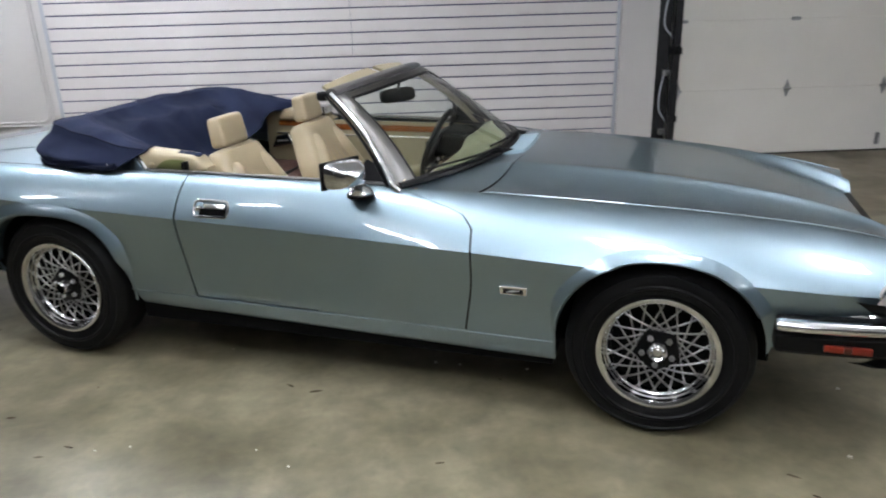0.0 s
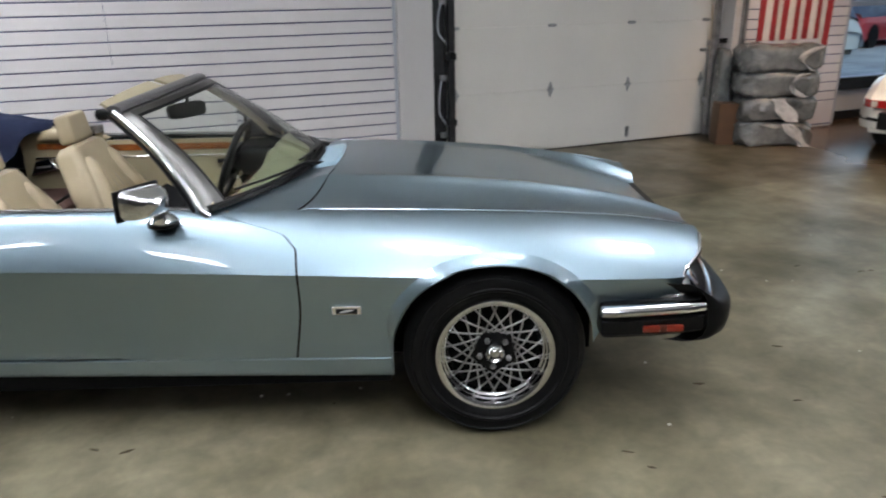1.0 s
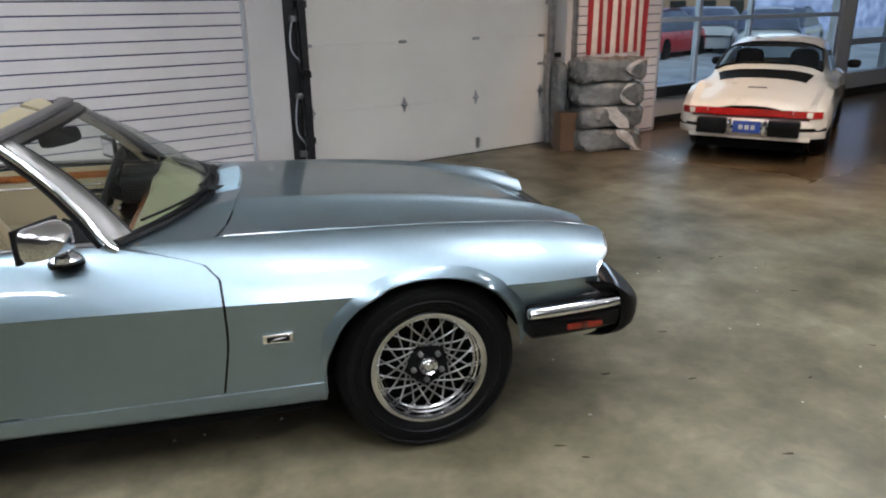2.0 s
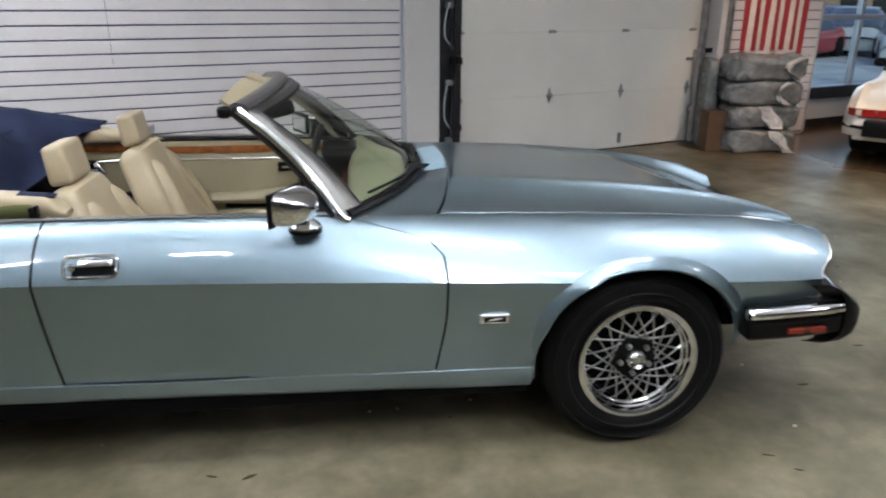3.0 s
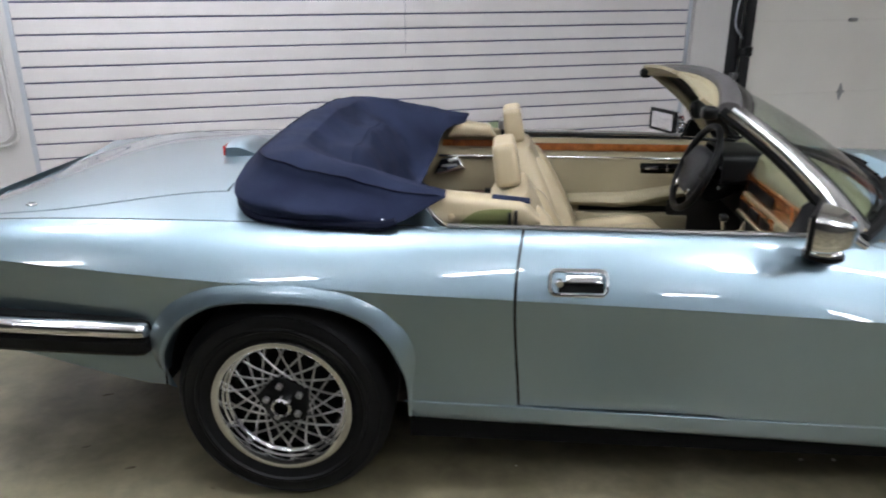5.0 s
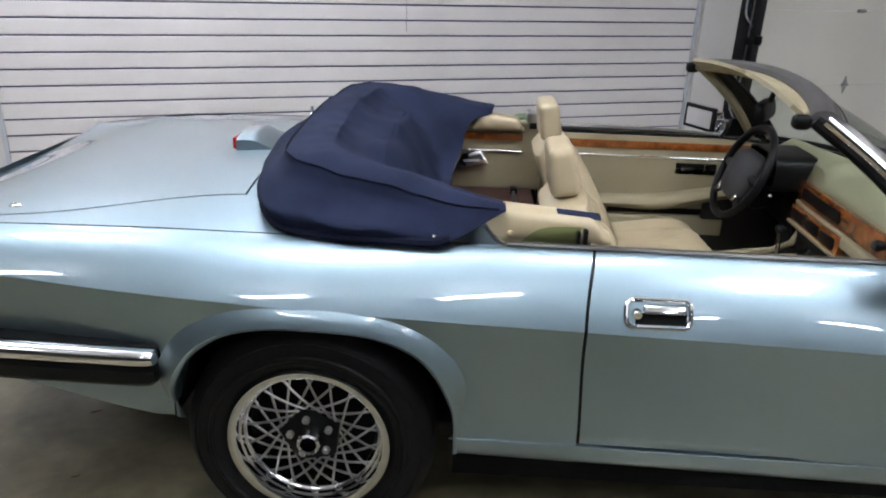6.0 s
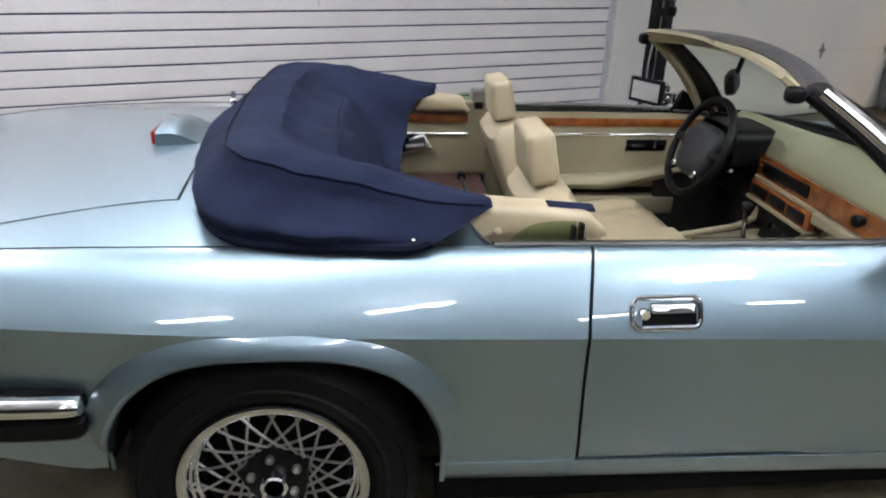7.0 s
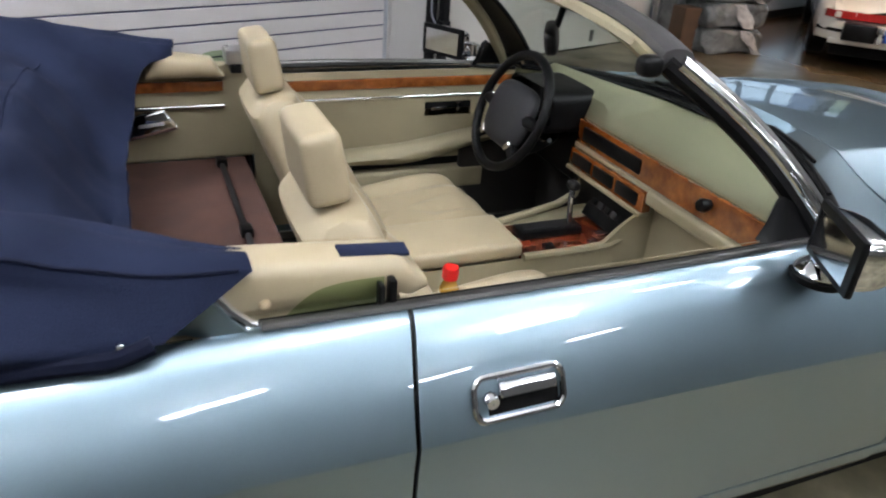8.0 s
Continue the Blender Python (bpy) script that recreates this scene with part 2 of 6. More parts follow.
def sheet(fn, nu, nv, bm=None, close_u=False, close_v=False):
    """A surface from fn(i/nu, j/nv)."""
    bm = bm or bmesh.new()
    rows = [[bm.verts.new(fn(i / nu, j / nv)) for j in range(nv + (0 if close_v else 1))] for i in range(nu + (0 if close_u else 1))]
    ru, rv = len(rows), len(rows[0])
    for i in range(nu):
        for j in range(nv):
            q = [rows[i][j], rows[(i + 1) % ru][j], rows[(i + 1) % ru][(j + 1) % rv], rows[i][(j + 1) % rv]]
            q = [v for k, v in enumerate(q) if v not in q[:k]]
            if len(q) > 2:
                try:
                    bm.faces.new(q)
                except ValueError:
                    pass
    return bm


def thick(bm, depth):
    """Gives a sheet a thickness against its normals."""
    bmesh.ops.recalc_face_normals(bm, faces=bm.faces)
    bmesh.ops.solidify(bm, geom=bm.faces[:], thickness=depth)
    return bm


def lathe(profile, n=48, bm=None):
    """Turns (radius, y) round the y axis."""
    k = len(profile) - 1
    def at(u, v):
        r, y = profile[round(v * k)]
        a = 2 * math.pi * u
        return (r * math.cos(a), y, r * math.sin(a))
    return sheet(at, n, k, bm, close_u=True)


def tube(points, radius, n=8, bm=None, flat=1.0, ends=True):
    """A round bar along points; radius a number or one for each point. flat squeezes its height."""
    own = bmesh.new()
    pts = [Vector(p) for p in points]
    rad = [radius] * len(pts) if isinstance(radius, (int, float)) else list(radius)
    rings = []
    side = None
    for k, p in enumerate(pts):
        d = (pts[min(k + 1, len(pts) - 1)] - pts[max(k - 1, 0)]).normalized()
        ref = Vector((0, 0, 1)) if abs(d.z) < 0.95 else Vector((1, 0, 0))
        s = d.cross(ref).normalized()
        if side is not None:
            s = (side - d * side.dot(d)).normalized()
        side = s
        up = s.cross(d).normalized()
        rings.append([own.verts.new(p + rad[k] * (math.cos(2 * math.pi * i / n) * s + flat * math.sin(2 * math.pi * i / n) * up)) for i in range(n)])
    for a, b in zip(rings, rings[1:]):
        for i in range(n):
            own.faces.new((a[i], a[(i + 1) % n], b[(i + 1) % n], b[i]))
    if ends:
        own.faces.new(rings[0][::-1])
        own.faces.new(rings[-1])
    return join(bm, own)


def curve(*pts):
    """A smooth line through points (x, value)."""
    xs, ys = [p[0] for p in pts], [p[1] for p in pts]
    sl = [(ys[i + 1] - ys[i]) / (xs[i + 1] - xs[i]) for i in range(len(xs) - 1)]
    tg = [sl[0]] + [(a + b) / 2 if a * b > 0 else 0.0 for a, b in zip(sl, sl[1:])] + [sl[-1]]

    def at(x):
        if x <= xs[0]:
            return ys[0] + tg[0] * (x - xs[0])
        if x >= xs[-1]:
            return ys[-1] + tg[-1] * (x - xs[-1])
        i = max(k for k in range(len(xs) - 1) if xs[k] <= x)
        h = xs[i + 1] - xs[i]
        t = (x - xs[i]) / h
        return (2 * t**3 - 3 * t**2 + 1) * ys[i] + (t**3 - 2 * t**2 + t) * h * tg[i] + (3 * t**2 - 2 * t**3) * ys[i + 1] + (t**3 - t**2) * h * tg[i + 1]
    return at


def fair(fn, x0, x1, width):
    """The same line with its waves smoothed out over a width."""
    n = 400
    xs = np.linspace(x0 - 3 * width, x1 + 3 * width, n)
    ys = np.array([fn(float(x)) for x in xs])
    out = np.array([(np.exp(-.5 * ((xs - x) / width) ** 2) * ys).sum() / np.exp(-.5 * ((xs - x) / width) ** 2).sum() for x in xs])
    lin = list(out)
    h = float(xs[1] - xs[0])
    a = float(xs[0])

    def at(x):
        t = min(n - 2.001, max(1.0, (x - a) / h))
        i = int(t)
        f_ = t - i
        p, q, r, s = lin[i - 1], lin[i], lin[i + 1], lin[min(n - 1, i + 2)]
        return float(q + .5 * f_ * (r - p + f_ * (2 * p - 5 * q + 4 * r - s + f_ * (3 * (q - r) + s - p))))
    return at


def pillow(lx, ly, lz, power=4.0, n=20, m=12):
    """A cushion-like rounded block round the origin, with full sizes lx, ly, lz."""
    def sp(c, e):
        return math.copysign(abs(c) ** (2 / e), c)
    def at(u, v):
        a, b = 2 * math.pi * u, math.pi * (v - 0.5)
        return (lx / 2 * sp(math.cos(b), power) * sp(math.cos(a), power), ly / 2 * sp(math.cos(b), power) * sp(math.sin(a), power), lz / 2 * sp(math.sin(b), power))
    bm = sheet(at, n * 2, m * 2, close_u=True)
    bmesh.ops.remove_doubles(bm, verts=bm.verts, dist=1e-5)
    return bm


def smooth01(a, b, x):
    t = min(1, max(0, (x - a) / (b - a)))
    return t * t * (3 - 2 * t)


# ---- the room ----
U0, U1, V0 = -9.0, 12.6, -9.5
def room():
    floor = put("floor", box(U0 - 0.2, U1 + 0.2, V0 - 0.2, 0.6, -0.12, 0), CONCRETE, WALL)
    tagged(floor, "worn stained concrete garage floor", "floor", kind="structure")
    c = put("ceiling", box(U0 - 0.2, U1 + 0.2, V0 - 0.2, 0.6, CEIL, CEIL + 0.1), CEILING, WALL)
    tagged(c, "white painted ceiling", "ceiling", kind="structure")
    # unseen walls that close the room, made dark to cut reflected light
    for nm, b, lab in (("wall_left", (U0 - 0.2, U0, V0, 0.3), "unseen side wall, kept dark to cut bounce light"), ("wall_right", (U1, U1 + 0.2, V0, 0.3), "unseen side wall, kept dark to cut bounce light"),
                       ("wall_behind", (U0 - 0.2, U1 + 0.2, V0 - 0.2, V0), "unseen wall behind the view, kept dark to cut bounce light")):
        tagged(put(nm, box(b[0], b[1], b[2], b[3], 0, CEIL), DARKWALL, WALL), lab, "wall", kind="structure")
    # the long wall with the slat panels, the pilaster and the door opening
    bm = box(U0, -4.95, 0.0, 0.25, 0, CEIL)
    box(-4.95, 0.0, 0.02, 0.25, 0, CEIL, bm=bm)
    box(0.0, 0.33, -0.05, 0.25, 0, CEIL, bm=bm)
    box(0.33, 3.62, 0.0, 0.25, 3.05, CEIL, bm=bm)
    box(3.62, 5.22, -0.2, 0.25, 0, CEIL, bm=bm)
    tagged(put("wall_north", bm, WHITEWALL, WALL), "white painted wall with a door opening", "wall", kind="structure")


room()


def slat_panel(name, u0, u1, v, top, first, label, mat_):
    """Horizontal slats, each a board of its own, with dark recessed grooves between."""
    e = thing(name, label, "slatwall", WALL, kind="structure")
    part("backing", box(u0, u1, v - 0.004, v + 0.014, 0.02, top), GROOVE, e, "dark blue groove strip", smooth=False)
    pitch, k = 0.1016, 0
    edges = [0.03] + [first + pitch * i for i in range(int((top - first) / pitch) + 1)]
    shared = None
    for a, b in zip(edges, edges[1:]):
        if abs(b - a - pitch) < 1e-6 and shared:
            o = new("slat", shared)
        else:
            o = put("slat", box(u0, u1, v - 0.019, v - 0.0042, 0.005, b - a - 0.006, 0.0025, 1), mat_)
            if abs(b - a - pitch) < 1e-6:
                shared = o.data
        o.location = (0, 0, a)
        o.parent = e
    part("edge_trim", box(u1, u1 + 0.03, v - 0.024, v + 0.01, 0.02, top, 0.004), STEELWHITE, e, smooth=False)
    part("edge_trim", box(u0 - 0.03, u0, v - 0.024, v + 0.01, 0.02, top, 0.004), STEELWHITE, e, smooth=False)
    return e


STEELWHITE = material("grey_edge_trim", (0.40, 0.42, 0.47, 1), 0.45, 0.1, 0.08, 6)
slat_panel("slatwall_1", -4.92, -0.03, 0.02, 2.45, 0.300, "pale grey slatwall panel with dark blue grooves", SLAT)
part("panel_joint", box(-2.3565, -2.3535, .0, .0016, 1.04, 2.44), GROOVE, bpy.data.objects["slatwall_1"], "thin upright panel joint", smooth=False)


def conduit():
    """A white pipe that runs down beside the slat panel and turns away along the wall."""
    for k in (0, 1):
        d = .028 * k
        pts = [(-5.01 - d, -.022, CEIL - .001), (-5.01 - d, -.022, .60 + d)] + [(-5.01 - d - .09 * (1 - math.cos(radians(a))), -.022, .60 + d - .09 * math.sin(radians(a)) - 0) for a in range(15, 91, 15)] + [(-8.9, -.022, .51 + d)]
        part("pipe", tube(pts, .011, 8), WHITEWALL, CONDUIT)
CONDUIT = thing("wall_conduit", "white painted conduit pipes beside the slatwall", "conduit", WALL)
conduit()


def ceiling_lights():
    """Hanging fluorescent fixtures that glow up and down."""
    first = None
    # place and depth of each fixture; the narrow ones are single tubes
    # the last three are added fill for the right floor and far bay
    spots = ((-3.4, -.6, 1), (1.3, -3.0, 1.5), (-.7, -3.6, .4), (-2.2, -3.55, .35), (-4.3, -2.9, .4), (1.35, -1.2, .55), (3.0, -.3, .8), (2.97, -5.25, .4), (1.46, -5.8, .4), (2.1, -2.1, .25), (4.7, .4, 1),
             (-3.4, 1.0, 1), (-1.9, 1.1, 1), (-1.6, -1.3, 1), (-.2, -1.3, .8), (5.1, -2.8, .5), (7.05, -.1, .6), (9.1, 1.4, 1))
    for x, y, deep in spots:
        m = pose(x, y, 0, 0, 0, 19.8) @ Matrix.Diagonal((1, deep, 1, 1))
        if first is None:
            first = thing("ceiling_light", "hanging white fluorescent ceiling light with glowing diffuser", "ceiling light", m, group="ceiling lights")
            part("diffuser", box(-0.30, 0.30, -0.20, 0.20, 3.03, 3.09, 0.02), LAMPGLOW, first, "glowing white diffuser", smooth=False)
            part("end_plate", box(-0.315, -0.301, -0.21, 0.21, 3.02, 3.10, 0.004), STEELWHITE, first, smooth=False)
            part("end_plate", box(0.301, 0.315, -0.21, 0.21, 3.02, 3.10, 0.004), STEELWHITE, first, smooth=False)
            part("hanger", tube([(-0.2, 0, 3.09), (-0.2, 0, CEIL - 0.001)], 0.006, 6), STEELWHITE, first)
            part("hanger", tube([(0.2, 0, 3.09), (0.2, 0, CEIL - 0.001)], 0.006, 6), STEELWHITE, first)
        else:
            copy_thing(first, m)


ceiling_lights()


# ---- the blue convertible: x ahead, the camera's side at y < 0 ----
car = thing("convertible_car", "light blue metallic open two-seat convertible with cream leather", "car")

crease_z = curve((-2.5, .785), (-1.95, .764), (-1.1, .723), (-.6, .708), (.04, .692), (.57, .667), (1.0, .652), (1.6, .622), (2.05, .6))
crease_y = curve((-2.52, .70), (-2.3, .77), (-1.9, .826), (-1.3, .846), (-.6, .838), (.3, .836), (1.3, .85), (1.7, .832), (1.95, .797), (2.08, .765))
should_z = curve((-2.5, .82), (-2.0, .866), (-1.2, .868), (-.6, .872), (.3, .858), (.43, .846), (.93, .820), (1.35, .797), (1.68, .771), (1.87, .746), (1.99, .723), (2.06, .706))
should_y = curve((-2.5, .62), (-2.0, .70), (-1.2, .70), (-.6, .715), (.25, .70), (.5, .64), (.9, .612), (1.35, .580), (1.7, .552), (1.99, .532), (2.08, .527))
def faired(fn, wide, narrow):
    """Smoothed widely along the car, and less at its ends."""
    a, b = fair(fn, -2.5, 2.06, wide), fair(fn, -2.5, 2.06, narrow)
    def at(x):
        k = smooth01(1.45, 1.85, x) + smooth01(-1.9, -2.2, x)
        return a(x) + (b(x) - a(x)) * k
    return at


crease_z, crease_y = faired(crease_z, .35, .16), faired(crease_y, .28, .10)
should_z, should_y = faired(should_z, .22, .09), faired(should_y, .26, .14)
RF, RR, WR = 1.2955, -1.2955, 0.33
ARCHES = {RF: (1.290, .358), RR: (-1.280, .362)}  # centre and radius of each wheel opening


ROUND, RISE = {True: 2.2, False: 2.75}, {True: .985, False: .980}  # the rear openings are flatter on top


def arch_at(c, r, a):
    """A point of a wheel opening's edge at an angle."""
    n = 2 / ROUND[c > 0]
    cs, sn = math.cos(a), math.sin(a)
    return c + r * math.copysign(abs(cs) ** n, cs), WR + RISE[c > 0] * r * math.copysign(abs(sn) ** n, sn)


def sill_z(x):
    return .335 - .0178 * x


def under_z(x):
    if x < -1.5:
        return .278 + .13 * smooth01(-1.5, -2.4, x) + .08 * smooth01(-1.55, -1.7, x)
    if x > 1.5:
        return .440 + .02 * smooth01(1.6, 2.0, x)
    return .253 - .0256 * x


def low_z(x):
    for c, r in ARCHES.values():
        if abs(x - c) < r - 1e-6:
            n = ROUND[c > 0]
            return WR + RISE[c > 0] * (r**n - abs(x - c)**n) ** (1 / n)
    return under_z(x)


def flank_y(x, z):
    """The half width of the side below the crease."""
    zc, zs, zu = crease_z(x), sill_z(x), under_z(x)
    if z >= zs:
        t = (z - zs) / (zc - zs)
        foot = min(.787, crease_y(x) - .05)
        return foot + (crease_y(x) - foot) * (t ** .85)
    t = max(0, (z - zu) / max(.02, zs - zu))
    return .75 + .036 * math.sqrt(t) if abs(x) < 1.4 else min(.787, crease_y(x) - .05) - .037 * (1 - t)


def side(x, x_low, s):
    """A point of the side: s 0 at the lower edge, 0.5 at the crease, 1 at the shoulder."""
    zl = low_z(x_low)
    zc = max(crease_z(x), zl + .012)
    zt, yt, yc, zk = should_z(x), should_y(x), crease_y(x), crease_z(x)
    if s <= .5:
        z = zl + (zc - zl) * s * 2
        if z < zk:
            return x, flank_y(x, z), z
        a = math.asin(min(1, (z - zk) / (zt - zk)))
    else:
        a0 = math.asin(min(1, (zc - zk) / (zt - zk)))
        a = a0 + (math.pi / 2 - a0) * (2 * s - 1)
    zc = zk
    return x, yt + (yc - yt) * (.46 * math.cos(a) + .54 * (1 - math.sin(a))), zc + (zt - zc) * math.sin(a)


def columns(x0, x1, step):
    """Where the columns of a side panel stand: even, but close at the ends of the wheel arches."""
    xs = set()
    n = max(2, round(abs(x1 - x0) / step))
    for i in range(n + 1):
        xs.add(round(x0 + (x1 - x0) * i / n, 5))
    for c, r in ARCHES.values():
        for k in range(49):
            v = c - r * math.cos(math.pi * k / 48)
            if x0 < v < x1:
                xs.add(round(v, 5))
    xs = sorted(xs)
    return [x for i, x in enumerate(xs) if i == 0 or x - xs[i - 1] > 0.0008]


ROWS_LOW, ROWS_UP = 14, 22
SS = [.5 * i / ROWS_LOW for i in range(ROWS_LOW)] + [.5 + .5 * i / ROWS_UP for i in range(ROWS_UP + 1)]


def side_panel(xs, edge0, edge1, sign, s_from=0.0):
    """A side panel; edge0 and edge1 bend its ends: s to a shift in x, which fades out over 0.3 m."""
    bm = bmesh.new()
    grid = []
    for x in xs:
        col = []
        for s in SS:
            if s < s_from - 1e-6:
                continue
            f0, f1 = 1 - smooth01(0, .34, x - xs[0]), 1 - smooth01(0, .34, xs[-1] - x)
            xx = x + (edge0(s) * f0 if edge0 else 0) + (edge1(s) * f1 if edge1 else 0)
            p = side(xx, x, s)
            col.append(bm.verts.new((p[0], sign * p[1], p[2])))
        grid.append(col)
    for a, b in zip(grid, grid[1:]):
        for j in range(len(a) - 1):
            bm.faces.new((a[j], b[j], b[j + 1], a[j + 1]))
    if s_from == 0:
        for a, b in zip(grid, grid[1:]):
            e_ = bm.edges.get((a[ROWS_LOW], b[ROWS_LOW]))
            e_.smooth = False
    # turned-in lip along the cut ends
    for col, dx in ((grid[0], 1), (grid[-1], -1)):
        inner = [bm.verts.new((v.co.x + dx * .003, v.co.y - sign * .03, v.co.z)) for v in col]
        for j in range(len(col) - 1):
            bm.faces.new((col[j], col[j + 1], inner[j + 1], inner[j]))
    return bm


def door_front(s):
    """The door's front cut leans back above the crease to meet the windscreen's foot."""
    if s < .5:
        return -.02 + .04 * smooth01(0, .4, s)
    a = math.sin((s - .5) * math.pi)
    return .02 - .015 * a - .03 * smooth01(.40, .62, a) - .22 * smooth01(.6, 1.0, a) ** 1.0 - .05 * smooth01(.9, 1, a)


def door_rear(s):
    return (.012 - .024 * smooth01(0, .5, s)) if s < .5 else (-.012 + .02 * smooth01(.5, 1, s))


def wing_front(s):
    """The front edge of the wings leans forward to a brow over the headlamps."""
    if s < .5:
        return -.060 + .010 * smooth01(0, .5, s)
    a = math.sin((s - .5) * math.pi)
    return -.050 + .090 * smooth01(0, .6, a) + .032 * smooth01(.5, 1, a)


GAP = .004
for sign in (-1, 1):
    # s at which the door begins, above the sill's line
    DOOR_LOW = .5 * 4 / ROWS_LOW
    part("rear_wing", side_panel(columns(-2.5, -.604 - GAP, .05), None, door_rear, sign), PAINT, car)
    part("front_wing", side_panel(columns(.604 + GAP, 2.0, .04), door_front, wing_front, sign), PAINT, car)
    bm = side_panel(columns(-.604 + GAP, .604 - GAP, .035), door_rear, door_front, sign)
    cut = [f_ for f_ in bm.faces if max(v.co.z - sill_z(v.co.x) for v in f_.verts) < .012]
    bmesh.ops.delete(bm, geom=cut, context="FACES")
    for v in bm.verts:
        d = v.co.z - sill_z(v.co.x)
        if d < .012:
            v.co.z = sill_z(v.co.x) + .006
    door = part("door", bm, PAINT, car, "light blue metallic door")
    # the sill under the door
    def sill_at(u, v, sign=sign):
        x = -.602 + 1.204 * u
        z = under_z(x) + (sill_z(x) - under_z(x)) * v
        return (x, sign * (.75 + .037 * math.sqrt(v)), z)
    part("sill", thick(sheet(sill_at, 40, 6), .01), PAINT, car)
    part("sill_bead", tube([(-.93 + 1.86 * i / 30, sign * .7885, sill_z(-.93 + 1.86 * i / 30) + .0005) for i in range(31)], .0028, 6), PAINT, car)
    # black strip behind the shut lines
    for x0, e in ((-.604, door_rear), (.604, door_front)):
        def strip(u, v, x0=x0, e=e, sign=sign):
            p = side(x0 + e(u), x0, u)
            return (p[0] + (v - .5) * .03, sign * (p[1] - .012), p[2])
        part("door_seal", sheet(strip, 40, 1), BLACK, car, "black rubber door seal")
    # wheel arch lips
    for c, ARCH in ARCHES.values():
        nm = "arch_lip"
        a0, a1 = (.17, 1.04) if c > 0 else (-.01, .94)
        def lip(u, v, c=c, sign=sign, ARCH=ARCH, a0=a0, a1=a1):
            a = math.pi * (a0 + (a1 - a0) * u)
            wide = (.2 + .8 * smooth01(0, .5, math.sin(a))) * (.9 if c > 0 else 1.1)
            prof = ((-.004, -.05), (-.004, .014), (.001, .023), (.008, .027), (.020, .021), (.036, .010), (.050, -.002))
            dr, o = prof[round(v * 6)]
            r = ARCH + dr * wide
            x, z = arch_at(c, r, a)
            if z > crease_z(x):
                t = min(1, (z - crease_z(x)) / (should_z(x) - crease_z(x)))
                y = side(x, 0, .5 + math.asin(t) / math.pi)[1]
            else:
                y = flank_y(x, z)
            k = smooth01(.0, .45, math.sin(a))
            y = max(y, .786 + .044 * k)
            return (x, sign * (y + o * (.15 + .85 * k)), z)
        part(nm, sheet(lip, 64, 6), PAINT, car)
        def liner(u, v, c=c, sign=sign, ARCH=ARCH):
            a = math.pi * ((.10 + .90 * u) if c > 0 else .03 + .95 * u)
            x, z = arch_at(c, ARCH + .008, a)
            return (x, sign * (.80 - .26 * v), z)
        wl = sheet(liner, 40, 3)
        def back(u, v, c=c, sign=sign, ARCH=ARCH):
            a = math.pi * ((.10 + .90 * u) if c > 0 else .03 + .95 * u)
            x, z = arch_at(c, ARCH + .008, a)
            return (c + (x - c) * v, sign * .54, WR + (z - WR) * v)
        part("wheel_well", sheet(back, 40, 2, wl), UNDER, car, "black wheel well liner")

# underside
part("underbody", box(-1.7, 1.7, -.52, .52, .20, .36), UNDER, car, "black underbody", smooth=False)
for sign in (-1, 1):
    part("floor_pan", box(-.92, .92, *sorted((sign * .521, sign * .74)), .20, .27), UNDER, car, "black floor pan", smooth=False)
part("rear_undertray", box(-2.20, -1.72, -.45, .45, .24, .36, .04), UNDER, car, smooth=False)
part("front_undertray", box(1.701, 1.90, -.62, .62, .36, .42), UNDER, car, smooth=False)

# bonnet
ridge_z = fair(curve((.5, .893), (.82, .886), (1.18, .862), (1.43, .840), (1.68, .808), (1.86, .770), (1.99, .731), (2.08, .693)), .4, 2.08, .06)
FLUTE = .35  # how far out the two ridges of the bonnet run


def bonnet_z(x, y):
    """Two ridges stand proud; towards the nose the middle sinks steeply between them."""
    e, r = should_y(x), FLUTE
    y = abs(y)
    zs, zr = should_z(x), ridge_z(x)
    if y >= r:
        t = max(0, (e - y) / (e - r))
        return zs + (zr - zs) * t ** 1.2 - .010 * math.sin(math.pi * t) + crest(x, y)
    drop = .007 * smooth01(.8, 1.3, x) + .042 * smooth01(1.4, 2.05, x)
    return zr - drop * smooth01(0, .085, r - y) + .010 * (1 - (y / r) ** 2) * (1 - smooth01(1.2, 1.9, x)) + crest(x, y)


def crest(x, y):
    """The narrow rounded top of a ridge."""
    return .006 * math.exp(-((y - FLUTE) / .022) ** 2) * smooth01(.75, 1.2, x)


def nose_x(y):
    """The bonnet's front edge."""
    return 2.066 + .012 * max(0, 1 - (abs(y) / .53) ** 2)


def bonnet_back(y):
    return .72 - .10 * (abs(y) / .62) ** 2


def bonnet_at(u, v):
    w = 2 * u - 1
    x0, x1 = bonnet_back(w * .62), nose_x(w * .53)
    x = x0 + (x1 - x0) * v
    y = w * (should_y(x) - .003)
    return (x, y, bonnet_z(x, y) + .001)


bonnet = part("bonnet", thick(sheet(bonnet_at, 140, 64), .012), PAINT, car, "light blue metallic bonnet with raised centre")


def cowl_at(u, v):
    """From the foot of the windscreen to the bonnet's rear edge."""
    w = 2 * u - 1
    foot = Vector((.606 - .285 * abs(w) ** 2.3, w * .697, .882 - .030 * w * w))
    y = w * .655
    x1 = bonnet_back(y) - .0004
    y1 = w * (should_y(x1) + .001)
    end = Vector((x1, y1, bonnet_z(x1, y1) + .001))
    return foot.lerp(end, v)


part("cowl", sheet(cowl_at, 80, 8), PAINT, car, "light blue scuttle panel below the windscreen")


